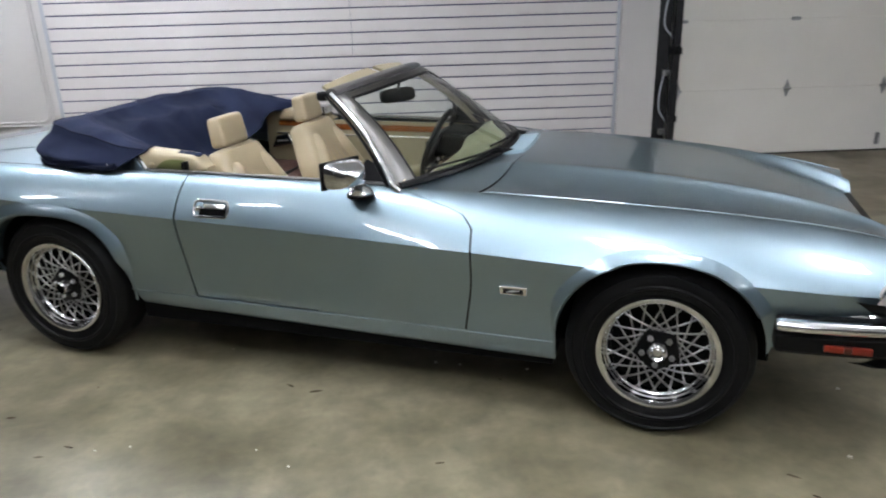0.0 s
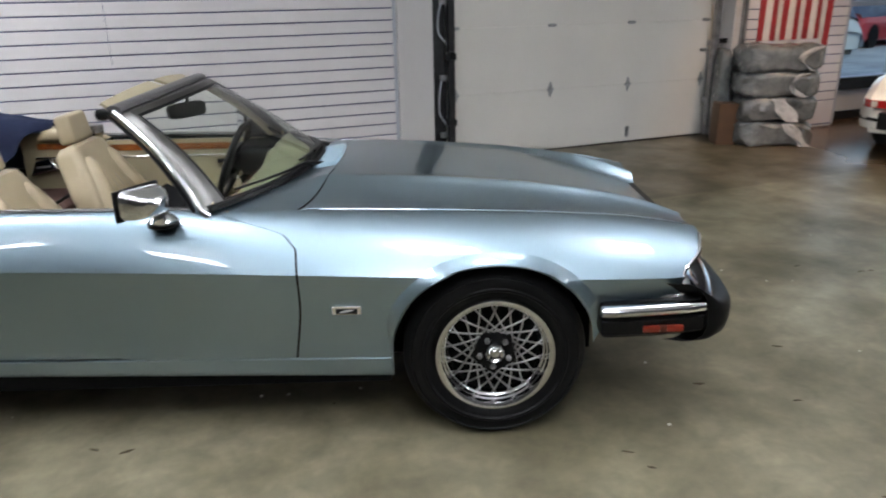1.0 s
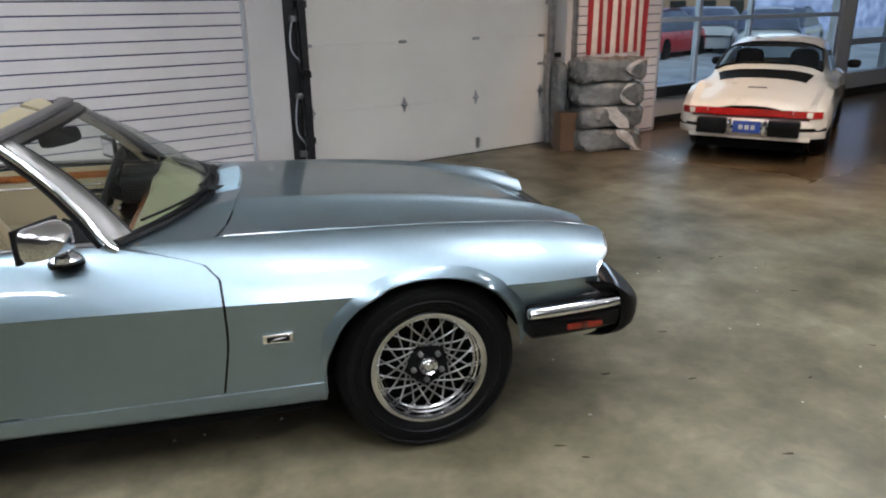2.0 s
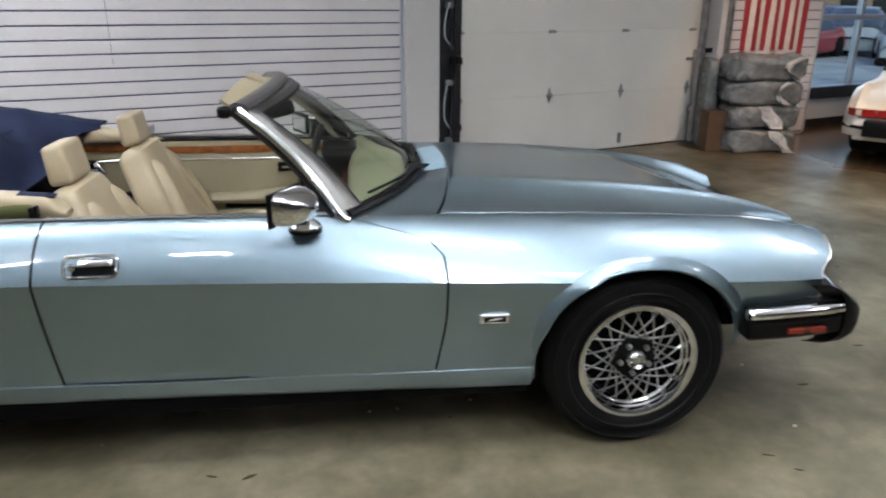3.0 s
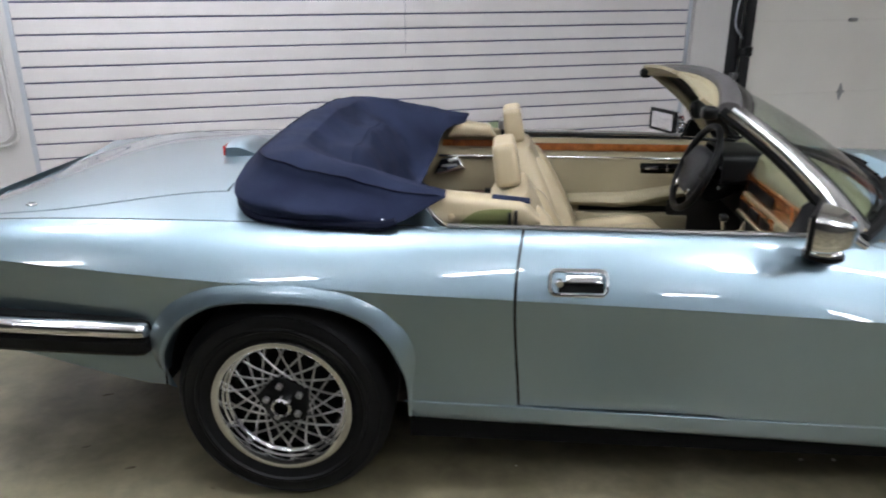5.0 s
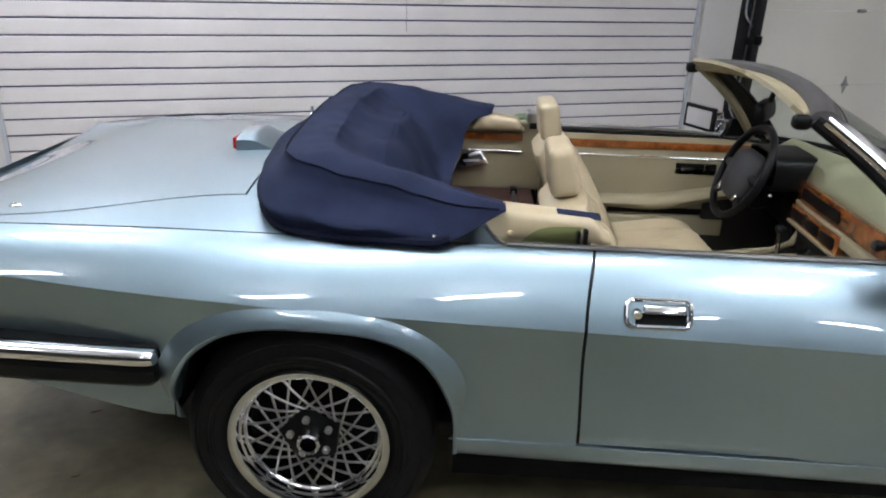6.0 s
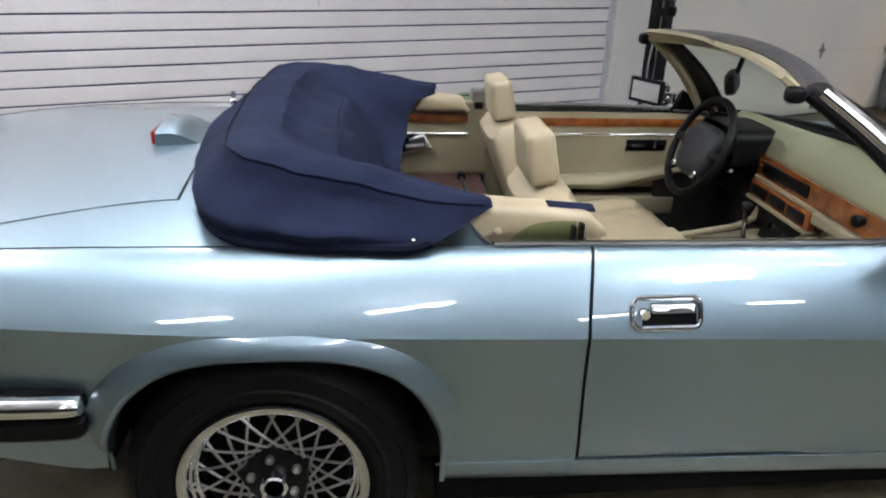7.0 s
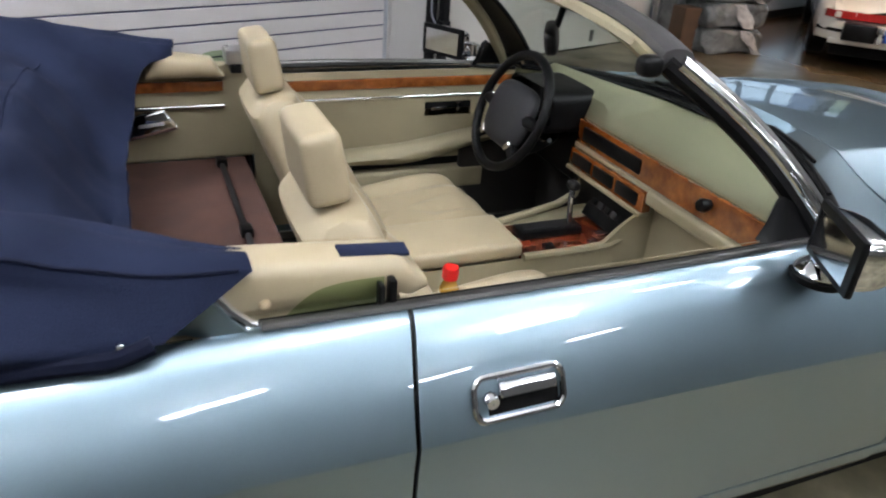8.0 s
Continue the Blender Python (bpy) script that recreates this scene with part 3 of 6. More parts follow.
def vent_at(u, v):
    """The raised middle of the scuttle, with rounded corners."""
    w = 2 * u - 1
    k = .30 + .04 * v
    p = cowl_at(.5 + w * k * .5 * (1 - .05 * (2 * v - 1) ** 6), .10 + .84 * v)
    edge = max(abs(w), abs(2 * v - 1))
    p.z += .001 + .009 * (1 - smooth01(.86, 1, edge))
    return p


part("scuttle_vent", sheet(vent_at, 30, 12), SATINBLUE, car, "light blue raised scuttle cover")

for sign in (-1, 1):
    xs = [.64 + 1.385 * i / 40 for i in range(41)]
    part("bonnet_edge", tube([(x, sign * (should_y(x) - .004), should_z(x) + .0015) for x in xs], .0026, 6), PAINT, bonnet, "rounded edge of the bonnet along the wing")
    part("wing_gap", tube([(x, sign * (should_y(x) + .0005), should_z(x) - .0004) for x in xs], .0018, 5), UNDER, bonnet, "dark gap along the wing")

# nose
def nose_at(u, v):
    """From the front edge of bonnet and wings down to the bumper."""
    w = 2 * u - 1
    a = abs(w)
    if a < .7:
        y = a / .7 * should_y(2.03)
        top_ = Vector((nose_x(y), y, bonnet_z(nose_x(y), y)))
    else:
        k = 1 - (a - .7) / .3 * .98
        top_ = Vector(side(2.0 + wing_front(k), 2.0, k))
        top_.x -= .003
        top_.y -= .002
    low_ = Vector((2.01 - .065 * a ** 3, min(top_.y, .735), .37))
    p = low_.lerp(top_, v ** .8)
    p.x += .045 * math.sin(math.pi * v) * (1 - smooth01(.3, .6, a)) - .02 * math.sin(math.pi * v) * smooth01(.45, .6, a) * (1 - smooth01(.85, 1, a))
    p.y = math.copysign(p.y, w)
    return p


part("nose", sheet(nose_at, 80, 14), PAINT, car)
for sign in (-1, 1):
    pts = [Vector(side(2.0 + wing_front(k), 2.0, k)) for k in [.46 + .40 * i / 20 for i in range(21)]]
    part("headlamp_trim", tube([(p.x + .003, sign * (p.y - .008), p.z) for p in pts], [.003] + [.007] * 19 + [.003], 8), CHROME, car, "chrome edge of the headlamp opening")
bm = bmesh.new()
for k in range(9):
    z = .56 + .012 * k
    box(2.03, 2.07, -.36, .36, z, z + .005, .001, 1, bm)
part("grille", bm, BLACK, car, "black slatted grille", smooth=False)
for sign in (-1, 1):
    lamp = part("headlamp", moved(pillow(.06, .25, .14, 4, 16, 10), pose(1.985, sign * .475, .610, 0, 10, 6 * sign)), CHROME, car, "oblong headlamp with chrome rim")
    part("headlamp_lens", moved(pillow(.055, .22, .115, 4, 16, 10), pose(1.995, sign * .475, .610, 0, 10, 6 * sign)), glass("headlamp_glass", (.8, .85, .9, 1)) if sign < 0 else bpy.data.materials["headlamp_glass"], lamp, "clear headlamp glass")

# rear deck and boot lid
deck_c = curve((-2.5, .79), (-2.25, .855), (-1.95, .900), (-1.5, .930), (-1.0, .935))


def deck_z(x, y):
    e = should_y(x)
    return should_z(x) + (deck_c(x) - should_z(x)) * (1 - min(1, abs(y) / e) ** 2.4)


def lid_y(x):
    return .50 + .13 * smooth01(-1.5, -2.1, x)


def deck_at(u, v, sign=1):
    x = -.95 - 1.55 * v
    e = should_y(x)
    inner = lid_y(x) + .003 if x < -1.515 else .50 - .15 * 0
    y = e + (inner - e) * u
    return (x, y * sign, deck_z(x, y))


for sign in (-1, 1):
    part("rear_deck", sheet(lambda u, v: deck_at(u, v, sign), 10, 40), PAINT, car)


for sign in (-1, 1):
    xs = [-2.46 + 1.56 * i / 40 for i in range(41)]
    part("wing_seam", tube([(x, sign * (should_y(x) - .001), should_z(x)) for x in xs], .0018, 5), UNDER, car, "thin seam along the rear wing")


def front_deck(u, v):
    x = -1.30 - .212 * v
    y = (2 * u - 1) * .50
    return (x, y, deck_z(x, y))


part("rear_deck_front", sheet(front_deck, 30, 6), PAINT, car)


def lid_at(u, v):
    x = -1.518 - .975 * v
    y = (2 * u - 1) * (lid_y(x) - .002)
    return (x, y, deck_z(x, y) + .001)


boot = part("boot_lid", thick(sheet(lid_at, 40, 36), .012), PAINT, car, "light blue metallic boot lid")


def tail_at(u, v):
    w = 2 * u - 1
    return (-2.5 - .02 * (1 - w * w), w * (.70 - .1 * smooth01(.75, 1, v)), .37 + .43 * v)


part("tail_panel", sheet(tail_at, 30, 10), PAINT, car)
for sign in (-1, 1):
    part("tail_lamp", moved(pillow(.05, .36, .13, 4, 12, 8), pose(-2.51, sign * .46, .70)), LENS_RED, car, "red tail lamp")

# high brake lamp on the boot lid: a low wedge, its red lens at the back
def brake_at(u, v):
    w = 2 * u - 1
    y = w * (.105 + .012 * v)
    x = -1.525 - .135 * v
    top_ = .048 * smooth01(0, .75, v) * (1 - .28 * abs(w) ** 3)
    return (x, y, deck_z(x, y) + top_)
bm = sheet(brake_at, 12, 10)
edge = [v for v in bm.verts if v.is_boundary]
base = {v: bm.verts.new((v.co.x, v.co.y * 1.03, deck_z(v.co.x, v.co.y) - .004)) for v in edge}
for e_ in [e_ for e_ in bm.edges if e_.is_boundary and e_.verts[0] in base and e_.verts[1] in base]:
    a_, b_ = e_.verts
    bm.faces.new((a_, b_, base[b_], base[a_]))
brake = part("brake_lamp_housing", bm, PAINT, car, "light blue high brake lamp housing")
zz = deck_z(-1.66, 0)
part("brake_lens", box(-1.673, -1.661, -.113, .113, zz + .003, zz + .040, .005), LENS_RED, brake, "red brake lamp lens")

# lock on the near rear wing, aerial base on the far one
lk = part("fuel_lock", moved(pillow(.034, .022, .012, 2.4, 12, 6), pose(-2.12, -.573, deck_z(-2.12, .573) + .003)), CHROME, car, "small chrome lock on the rear wing")
part("lock_slot", moved(pillow(.018, .010, .008, 2.4, 10, 6), pose(-2.12, -.573, deck_z(-2.12, .573) + .007)), BLACK, lk)
zz = deck_z(-1.575, .62)
part("aerial_base", moved(lathe([(.001, -.045), (.006, -.045), (.007, -.02), (.016, -.012), (.018, 0)], 16), pose(-1.575, .62, zz, -90)), CHROME, car, "chrome aerial base")

# bumpers
def bumper(front):
    xs = (1.655, 2.02, 2.16) if front else (-1.66, -2.42, -2.58)
    z0, z1, z2 = (.412, .480, .526) if front else (.502, .552, .603)
    path = []
    steps = [-1, -.998, -.992, -.98] + [-.95 + 1.9 * i / 36 for i in range(37)] + [.98, .992, .998, 1]
    N = len(steps) - 1
    for w in steps:
        a = abs(w)
        if a > .62:
            t = (1 - a) / .38
            path.append((xs[0] + (xs[1] - xs[0]) * t, math.copysign((.845 if front else .838) - .03 * t ** 2 - .03 * (1 - t) * 0, w)))
        else:
            t = a / .62
            path.append((xs[1] + (xs[2] - xs[1]) * (1 - t ** 3), math.copysign(.80 * t + .02 * t ** 6, w)))
    def ring(prof):
        def at(u, v):
            i = round(u * N)
            x, y = path[i]
            x2, y2 = path[min(i + 1, N)]
            x1, y1 = path[max(i - 1, 0)]
            t = Vector((x2 - x1, y2 - y1, 0)).normalized()
            nrm = Vector((-t.y, t.x, 0)) * (-1 if front else 1)
            o, z = prof[round(v * (len(prof) - 1))]
            zm = (prof[0][1] + prof[-1][1]) / 2
            k = (.55, .8, .94, .99)[min(i, N - i)] if min(i, N - i) < 4 else 1
            return Vector((x, y, zm + (z - zm) * k)) + nrm * (o - .03 * (1 - k))
        own = sheet(at, N, len(prof) - 1)
        own.verts.ensure_lookup_table()
        k = len(prof)
        own.faces.new([own.verts[i] for i in range(k)])
        own.faces.new([own.verts[N * k + i] for i in range(k)])
        return own
    b = part("front_bumper" if front else "rear_bumper", ring(((-.06, z0), (.012, z0), (.022, z0 + .012), (.022, z1 - .006), (.0, z1 + .004), (.0, z2 - .002), (-.004, z2 + .005), (-.06, z2 + .008))), BLACK, car, "black bumper with chrome blade")
    part("chrome_blade", ring([(.001, z1 + .003)] + [(.030 * math.cos(radians(a)) - .002, (z1 + z2) / 2 + .002 + (z2 - z1) / 2 * math.sin(radians(a))) for a in range(-84, 85, 14)] + [(.001, z2 + .001)]), CHROME, b, "chrome bumper blade")
    return b


fb = bumper(True)
def face_at(u, v):
    w = 2 * u - 1
    prof = ((2.08, .385), (2.16, .372), (2.20, .376), (2.228, .395), (2.238, .43), (2.238, .475), (2.226, .515), (2.20, .545), (2.16, .562), (2.08, .567))
    x, z = prof[round(v * 9)]
    z += smooth01(.45, .56, z) * (.03 * abs(w) ** 3 - .07 * (1 - abs(w) ** 4))
    th = w * math.pi / 2
    return (x - .03 * w * w - .17 * (1 - math.cos(th) ** .8), .825 * math.copysign(abs(math.sin(th)) ** .75, w), z)
part("bumper_face", sheet(face_at, 60, 9), BLACK, fb, "black rubber bumper face")
def corner_at(u, v, sign):
    """Bright top of the bumper's corner, rising to the foot of the headlamp."""
    a = math.pi / 2 * u
    y = .42 + .385 * math.sin(a) ** .8
    x = 1.86 + .235 * math.cos(a) ** .7
    k = math.sin(math.pi / 2 * v)
    return (x - .085 * v * (1 - .5 * u), sign * (y - .05 * v), .520 + .062 * k)
for sign in (-1, 1):
    part("bumper_corner", thick(sheet(lambda u, v: corner_at(u, v, sign), 24, 6), .006), CHROME, fb, "chrome corner of the front bumper")
bumper(False)
for sign in (-1, 1):
    for x0, x1 in ((1.80, 1.858), (1.882, 1.94)):
        part("side_marker", box(x0, x1, sign * .862 - .010, sign * .862 + .007, .434, .456, .004), LENS_MARKER, fb, "amber side marker lamp")
    part("marker_bridge", box(1.8585, 1.8815, sign * .862 - .010, sign * .862 + .005, .434, .456, .003), LENS_DARK, fb, "dark middle of the side marker")


# ---- wheels ----
def tyre_profile():
    w, r = .112, .329
    return [(.205, -.085), (.215, -.100), (.235, -w), (.248, -w - .002), (.253, -w - .009), (.259, -w - .009), (.264, -w - .004), (.275, -w - .006), (.296, -w + .001), (.300, -w - .003), (.305, -w + .004), (.322, -.088), (r, -.070), (r, .0), (r, .070), (.322, .088), (.305, w - .004), (.275, w), (.235, w), (.205, .085)]


def wheel(x, y, sign, turn, capped):
    """A wheel at the hub's place, its face to the side of sign; turn sets its nuts, capped its centre."""
    w = part("wheel", lathe(tyre_profile(), 64), RUBBER, car, "black tyre on a polished lattice alloy wheel")
    rim = part("rim", lathe([(.211, -.095), (.2165, -.109), (.2135, -.114), (.207, -.1145), (.193, -.106), (.1905, -.098), (.1895, -.090), (.184, -.086), (.182, -.076), (.176, -.072), (.1715, -.064), (.170, -.04), (.180, -.02), (.205, .08)], 72), RIM, w, "polished stepped alloy rim")
    # well and drum are near-black: the shade behind the spokes is painted in
    part("barrel", lathe([(.169, -.045), (.166, -.01), (.166, .06)], 48), UNDER, rim, "rim well blackened for the shade behind the spokes")
    part("brake_disc", lathe([(.001, -.01), (.13, -.01), (.15, -.008), (.168, -.005)], 40), UNDER, w, "brake drum blackened for the shade behind the spokes")
    n = 18
    bm = bmesh.new()
    for k in range(n):
        for d in (-1, 1):
            a0 = 2 * math.pi * (k + .5) / n
            a1 = a0 + d * radians(43)
            p0 = Vector((.076 * math.cos(a0), -.070, .076 * math.sin(a0)))
            p1 = Vector((.176 * math.cos(a1), -.069, .176 * math.sin(a1)))
            pts = []
            for i in range(5):
                p = p0.lerp(p1, i / 4)
                p.y -= .010 * math.sin(math.pi * i / 4) + .0012 * d
                pts.append(p)
            tube(pts, .0034, 6, bm)
    part("lattice_spokes", bm, SPOKE, w, "silver criss-cross spokes")
    face = lathe([(.001, -.080), (.080, -.080), (.088, -.076), (.090, -.066), (.088, -.045)], 5)
    part("hub", moved(face, pose(0, 0, 0, 0, -turn, 0)), BLACK, w, "black five-cornered hub plate")
    if capped:
        part("centre_cap", lathe([(.001, -.100), (.014, -.100), (.019, -.096), (.020, -.102), (.027, -.108), (.033, -.102), (.036, -.088), (.037, -.07)], 28), CHROME, w, "chrome centre cap")
    else:
        ring = part("centre_ring", lathe([(.020, -.085), (.022, -.118), (.027, -.121), (.031, -.117), (.033, -.07)], 28), CHROME, w, "open chrome centre ring")
        # flat near-black disc paints the shade inside the ring
        part("hub_hole", lathe([(.0005, -.084), (.021, -.084)], 20), UNDER, ring, "near-black disc for the shaded hub hole")
    for k in range(5):
        a = radians(turn + 72 * k)
        nut = lathe([(.0005, -.096), (.007, -.095), (.0105, -.091), (.0105, -.07)], 6)
        part("wheel_nut", moved(nut, pose(.055 * math.cos(a), 0, .055 * math.sin(a))), SPOKE, w)
    w.matrix_local = pose(x, y, WR, 0, 0, 0 if sign < 0 else 180)
    return w


for x in (RF, RR):
    for sign in (-1, 1):
        wheel(x, sign * .705, sign, 48 if x > 0 else 29, x > 0)


# ---- windscreen ----
def ws_low(w):
    return Vector((.60 - .285 * abs(w) ** 2.3, w * .700, .888 - .030 * w * w))


def ws_top(w):
    return Vector((.085 - .088 * abs(w) ** 2.0, w * .516, 1.204 - .032 * w * w))


def ws_at(u, v, inset=0.0):
    w = (2 * u - 1) * (1 - inset)
    v = inset * .6 + v * (1 - inset * 1.2)
    a, b = ws_low(w), ws_top(w)
    p = a.lerp(b, v)
    p.x += .02 * math.sin(math.pi * v)
    p.z += .012 * math.sin(math.pi * v)
    return p


INU, IN0, IN1 = .042, .035, .085  # how far the frame reaches over the glass: sides, foot, top


def pane_at(u, v):
    return ws_at(INU + (1 - 2 * INU) * u, IN0 + (1 - IN0 - IN1) * v)


screen = part("windscreen", sheet(pane_at, 30, 14), CLEAR, car, "clear curved windscreen glass")
screen.visible_shadow = False


def ring_pts(fn, n=30, m=14):
    return [fn(i / n, 0) for i in range(n)] + [fn(1, i / m) for i in range(m)] + [fn(1 - i / n, 1) for i in range(n)] + [fn(0, 1 - i / m) for i in range(m)]


inner, outer = ring_pts(pane_at), ring_pts(ws_at)
middle = [(a_ + b_) / 2 + Vector((.006, 0, .010)) for a_, b_ in zip(inner, outer)]
bm = bmesh.new()
lines = [[bm.verts.new(p) for p in some] for some in ([p + Vector((.002, 0, .003)) for p in inner], middle, outer, [p + Vector((-.03, 0, -.012)) for p in outer])]
for a_, b_ in zip(lines, lines[1:]):
    for i in range(len(a_)):
        bm.faces.new((a_[i], a_[(i + 1) % len(a_)], b_[(i + 1) % len(a_)], b_[i]))
part("screen_frame", bm, STAINLESS, screen, "polished metal windscreen frame")
part("windscreen_seal", tube(inner + inner[:1], .007, 6), BLACK, screen, "black rubber screen seal")
low = [ws_at(i / 30, .012) + Vector((.004, 0, .0)) for i in range(31)]
part("foot_seal", tube(low, .019, 8, flat=.7), BLACK, screen, "thick black seal at the foot of the screen")
for sign in (-1, 1):
    pts = [ws_at((1 + sign) / 2, v) + Vector((-.020, sign * .010, .0)) for v in [i / 12 for i in range(13)]]
    pts = [pts[0] + Vector((.024, sign * .002, -.016))] + pts
    part("screen_pillar", tube(pts, [.011] + [.0115] * 13, 10, flat=1.2), CHROME, screen, "chrome windscreen pillar edge")
    pts = [ws_at((1 + sign) / 2, v) + Vector((-.040, -sign * .010, -.006)) for v in [i / 12 for i in range(13)]]
    part("pillar_trim", tube(pts, .018, 8), BLACK if sign < 0 else CARD, screen, "padded inner pillar trim")
# header rail
def rail(off, r, mat_, nm, lab, w0=1.0, flat=1.0):
    pts = [ws_top(-w0 + 2 * w0 * i / 30) + Vector(off) for i in range(31)]
    return part(nm, tube(pts, r, 10, flat=flat), mat_, screen, lab)
rail((-.022, 0, .004), .032, VINYL, "header_rail", "dark grey windscreen header rail", 1.0, .62)
rail((-.060, 0, -.012), .018, CARD, "header_trim", "cream header trim", .94, .7)
for sign in (-1, 1):
    part("header_latch", moved(pillow(.048, .04, .04, 3, 10, 6), Matrix.Translation(ws_top(sign * .97) + Vector((-.075, 0, -.012)))), BLACK, screen, "black hood latch socket")
    def visor(u, v, sign=sign):
        w = sign * (.07 + .83 * u)
        p = ws_top(w) + Vector((-.055 - (.095 - .05 * u * u) * v, 0, -.012 + .034 * v))
        return p
    part("sun_visor", thick(sheet(visor, 16, 4), .012), CARD, screen, "cream sun visor")
# inner mirror
m_ = part("rear_view_mirror", moved(pillow(.035, .20, .066, 4, 12, 8), pose(.048, .04, 1.093, 0, -12, -32)), BLACK, screen, "black rear-view mirror")
part("mirror_stem", tube([(.055, .035, 1.12), (.066, .03, 1.178)], .008, 6), BLACK, m_)
# wipers
for u0, u1 in ((.42, .07), (.72, .34)):
    out = Vector((.014, 0, .014))
    b0 = ws_at(u0, -.10) + Vector((.02, 0, .012))
    arm = [b0, b0 + Vector((-.015, -.02, .022))] + [ws_at(u0 + (u1 - u0) * t, .015 + .05 * t) + out * 1.4 for t in (.25, .5, .7)]
    wp = part("wiper", tube(arm, [.013, .011, .008, .006, .005], 6), BLACK, car, "black windscreen wiper")
    part("wiper_blade", tube([ws_at(u0 + (u1 - u0) * t, .03 + .045 * t) + out * .8 for t in (.12, .3, .5, .75, 1.0)], .0065, 6, flat=.7), BLACK, wp)
    part("wiper_boss", moved(lathe([(.001, -.02), (.02, -.02), (.022, .012), (.016, .034), (.001, .038)], 14), Matrix.Translation(b0) @ pose(0, 0, -.01, 90)), BLACK, wp)

# ---- door mirrors, handles, badges, belt trim ----
def door_mirror(sign):
    up = pose(.185, sign * .772, .842, 90, 0, 0)
    base = part("door_mirror", moved(lathe([(.001, 0), (.046, 0), (.048, .010), (.040, .020), (.024, .03), (.020, .07), (.001, .075)], 24), up), CHROME, car, "chrome door mirror on a black foot")
    part("mirror_gasket", moved(lathe([(.001, -.010), (.051, -.010), (.052, .002), (.001, .003)], 24), up), BLACK, base, "black rubber gasket")
    at_ = pose(.178, -.848, .932, 0, 0, -28) if sign < 0 else pose(.132, .838, .912, 0, 0, 28)
    def shell(u, v):
        a = 2 * math.pi * u
        k = math.cos(math.pi / 2 * v) ** .34 if v < 1 else 0
        y = math.copysign(abs(math.cos(a)) ** .36, math.cos(a)) * .088 * k
        z = math.copysign(abs(math.sin(a)) ** .36, math.sin(a)) * .050 * k
        return (-.05 + .095 * v, y * .93, z - .004 * v)
    part("mirror_shell", moved(sheet(shell, 32, 12, close_u=True), at_), CHROME, base, "chrome mirror shell")
    bz = box(-.060, -.046, -.089, .089, -.052, .052, .006)
    part("mirror_bezel", moved(bz, at_), BLACK, base, "black mirror bezel")
    part("mirror_glass", moved(box(-.0625, -.0605, -.072, .072, -.037, .037), at_), CHROME, base, "mirror glass", smooth=False)
    part("mirror_arm", tube([(.175, sign * .775, .88), (.165, sign * .80, .905), (.16, sign * .83, .918)], [.022, .02, .03], 10), CHROME, base)


def skin_y(x, z):
    """The half width of the car at a height above the crease."""
    zc, zt = crease_z(x), should_z(x)
    if z < zc:
        return flank_y(x, z)
    t = min(1, (z - zc) / (zt - zc))
    return side(x, 0, .5 + math.asin(t) / math.pi)[1]


def door_handle(sign):
    x0, x1, z0, z1 = -.524, -.372, .727, .786
    def lean(p):
        x, y, z = p
        return Vector((x, sign * (skin_y(x, z) + y), z))
    def plate(o, d, bev):
        bm = box(x0 + o, x1 - o, -.012, d, z0 + o, z1 - o, bev, 2)
        for v in bm.verts:
            v.co = lean(v.co)
        return bm
    loop, r = [], .018
    for cx_, cz_, a0 in ((x1 - r, z1 - r, 0), (x0 + r, z1 - r, 90), (x0 + r, z0 + r, 180), (x1 - r, z0 + r, 270)):
        for i in range(6):
            a = radians(a0 + 18 * i)
            loop.append(lean((cx_ + r * math.cos(a), .003, cz_ + r * math.sin(a))))
    bm = tube(loop + loop[:2], .0058, 8, ends=False)
    h = part("door_handle", bm, CHROME, car, "chrome door handle in a recessed frame")
    own = box(x0 + .003, x1 - .003, -.012, -.0015, z0 + .003, z1 - .003, .001, 1)
    for v in own.verts:
        v.co = lean(v.co)
    part("handle_plate", own, CHROME, h, smooth=False)
    own = box(x0 + .022, x1 - .008, -.004, .0005, z0 + .005, z0 + .031, .001, 2)
    for v in own.verts:
        v.co = lean(v.co)
    part("handle_recess", own, UNDER, h, "black handle recess")
    own = box(x0 + .040, x1 - .012, -.001, .011, z0 + .030, z1 - .009, .006, 3)
    for v in own.verts:
        v.co = lean(v.co)
    part("handle_grip", own, CHROME, h)
    own = lathe([(.001, -.016), (.010, -.016), (.012, -.008), (.012, 0)], 16)
    y = skin_y(x0 + .025, z1 - .03)
    part("key_lock", moved(own, pose(x0 + .025, sign * y, z1 - .028, 0, 0, 0 if sign < 0 else 180)), CHROME, h)


def badge(sign):
    x0, x1, z0, z1 = .730, .832, .510, .546
    bm = box(x0, x1, 0, .008, z0, z1, .006, 3)
    for v in bm.verts:
        v.co = Vector((v.co.x, sign * (flank_y(v.co.x, v.co.z) + v.co.y), v.co.z))
    b = part("side_repeater", bm, CHROME, car, "small chrome wing badge with dark centre")
    bm = box(x0 + .014, x1 - .014, .006, .010, z0 + .007, z1 - .009, .002, 2)
    for v in bm.verts:
        v.co = Vector((v.co.x, sign * (flank_y(v.co.x, v.co.z) + v.co.y), v.co.z))
    part("badge_centre", bm, BLACK, b, "dark badge centre")
    pts = [(x0 + .026 + .050 * i / 6, sign * (flank_y(.78, .53) + .011), .523 + .009 * (i / 6) ** .7) for i in range(7)]
    part("badge_emblem", tube(pts, [.001, .0025, .004, .0045, .004, .0025, .001], 6), STEEL, b, "slim grey emblem")


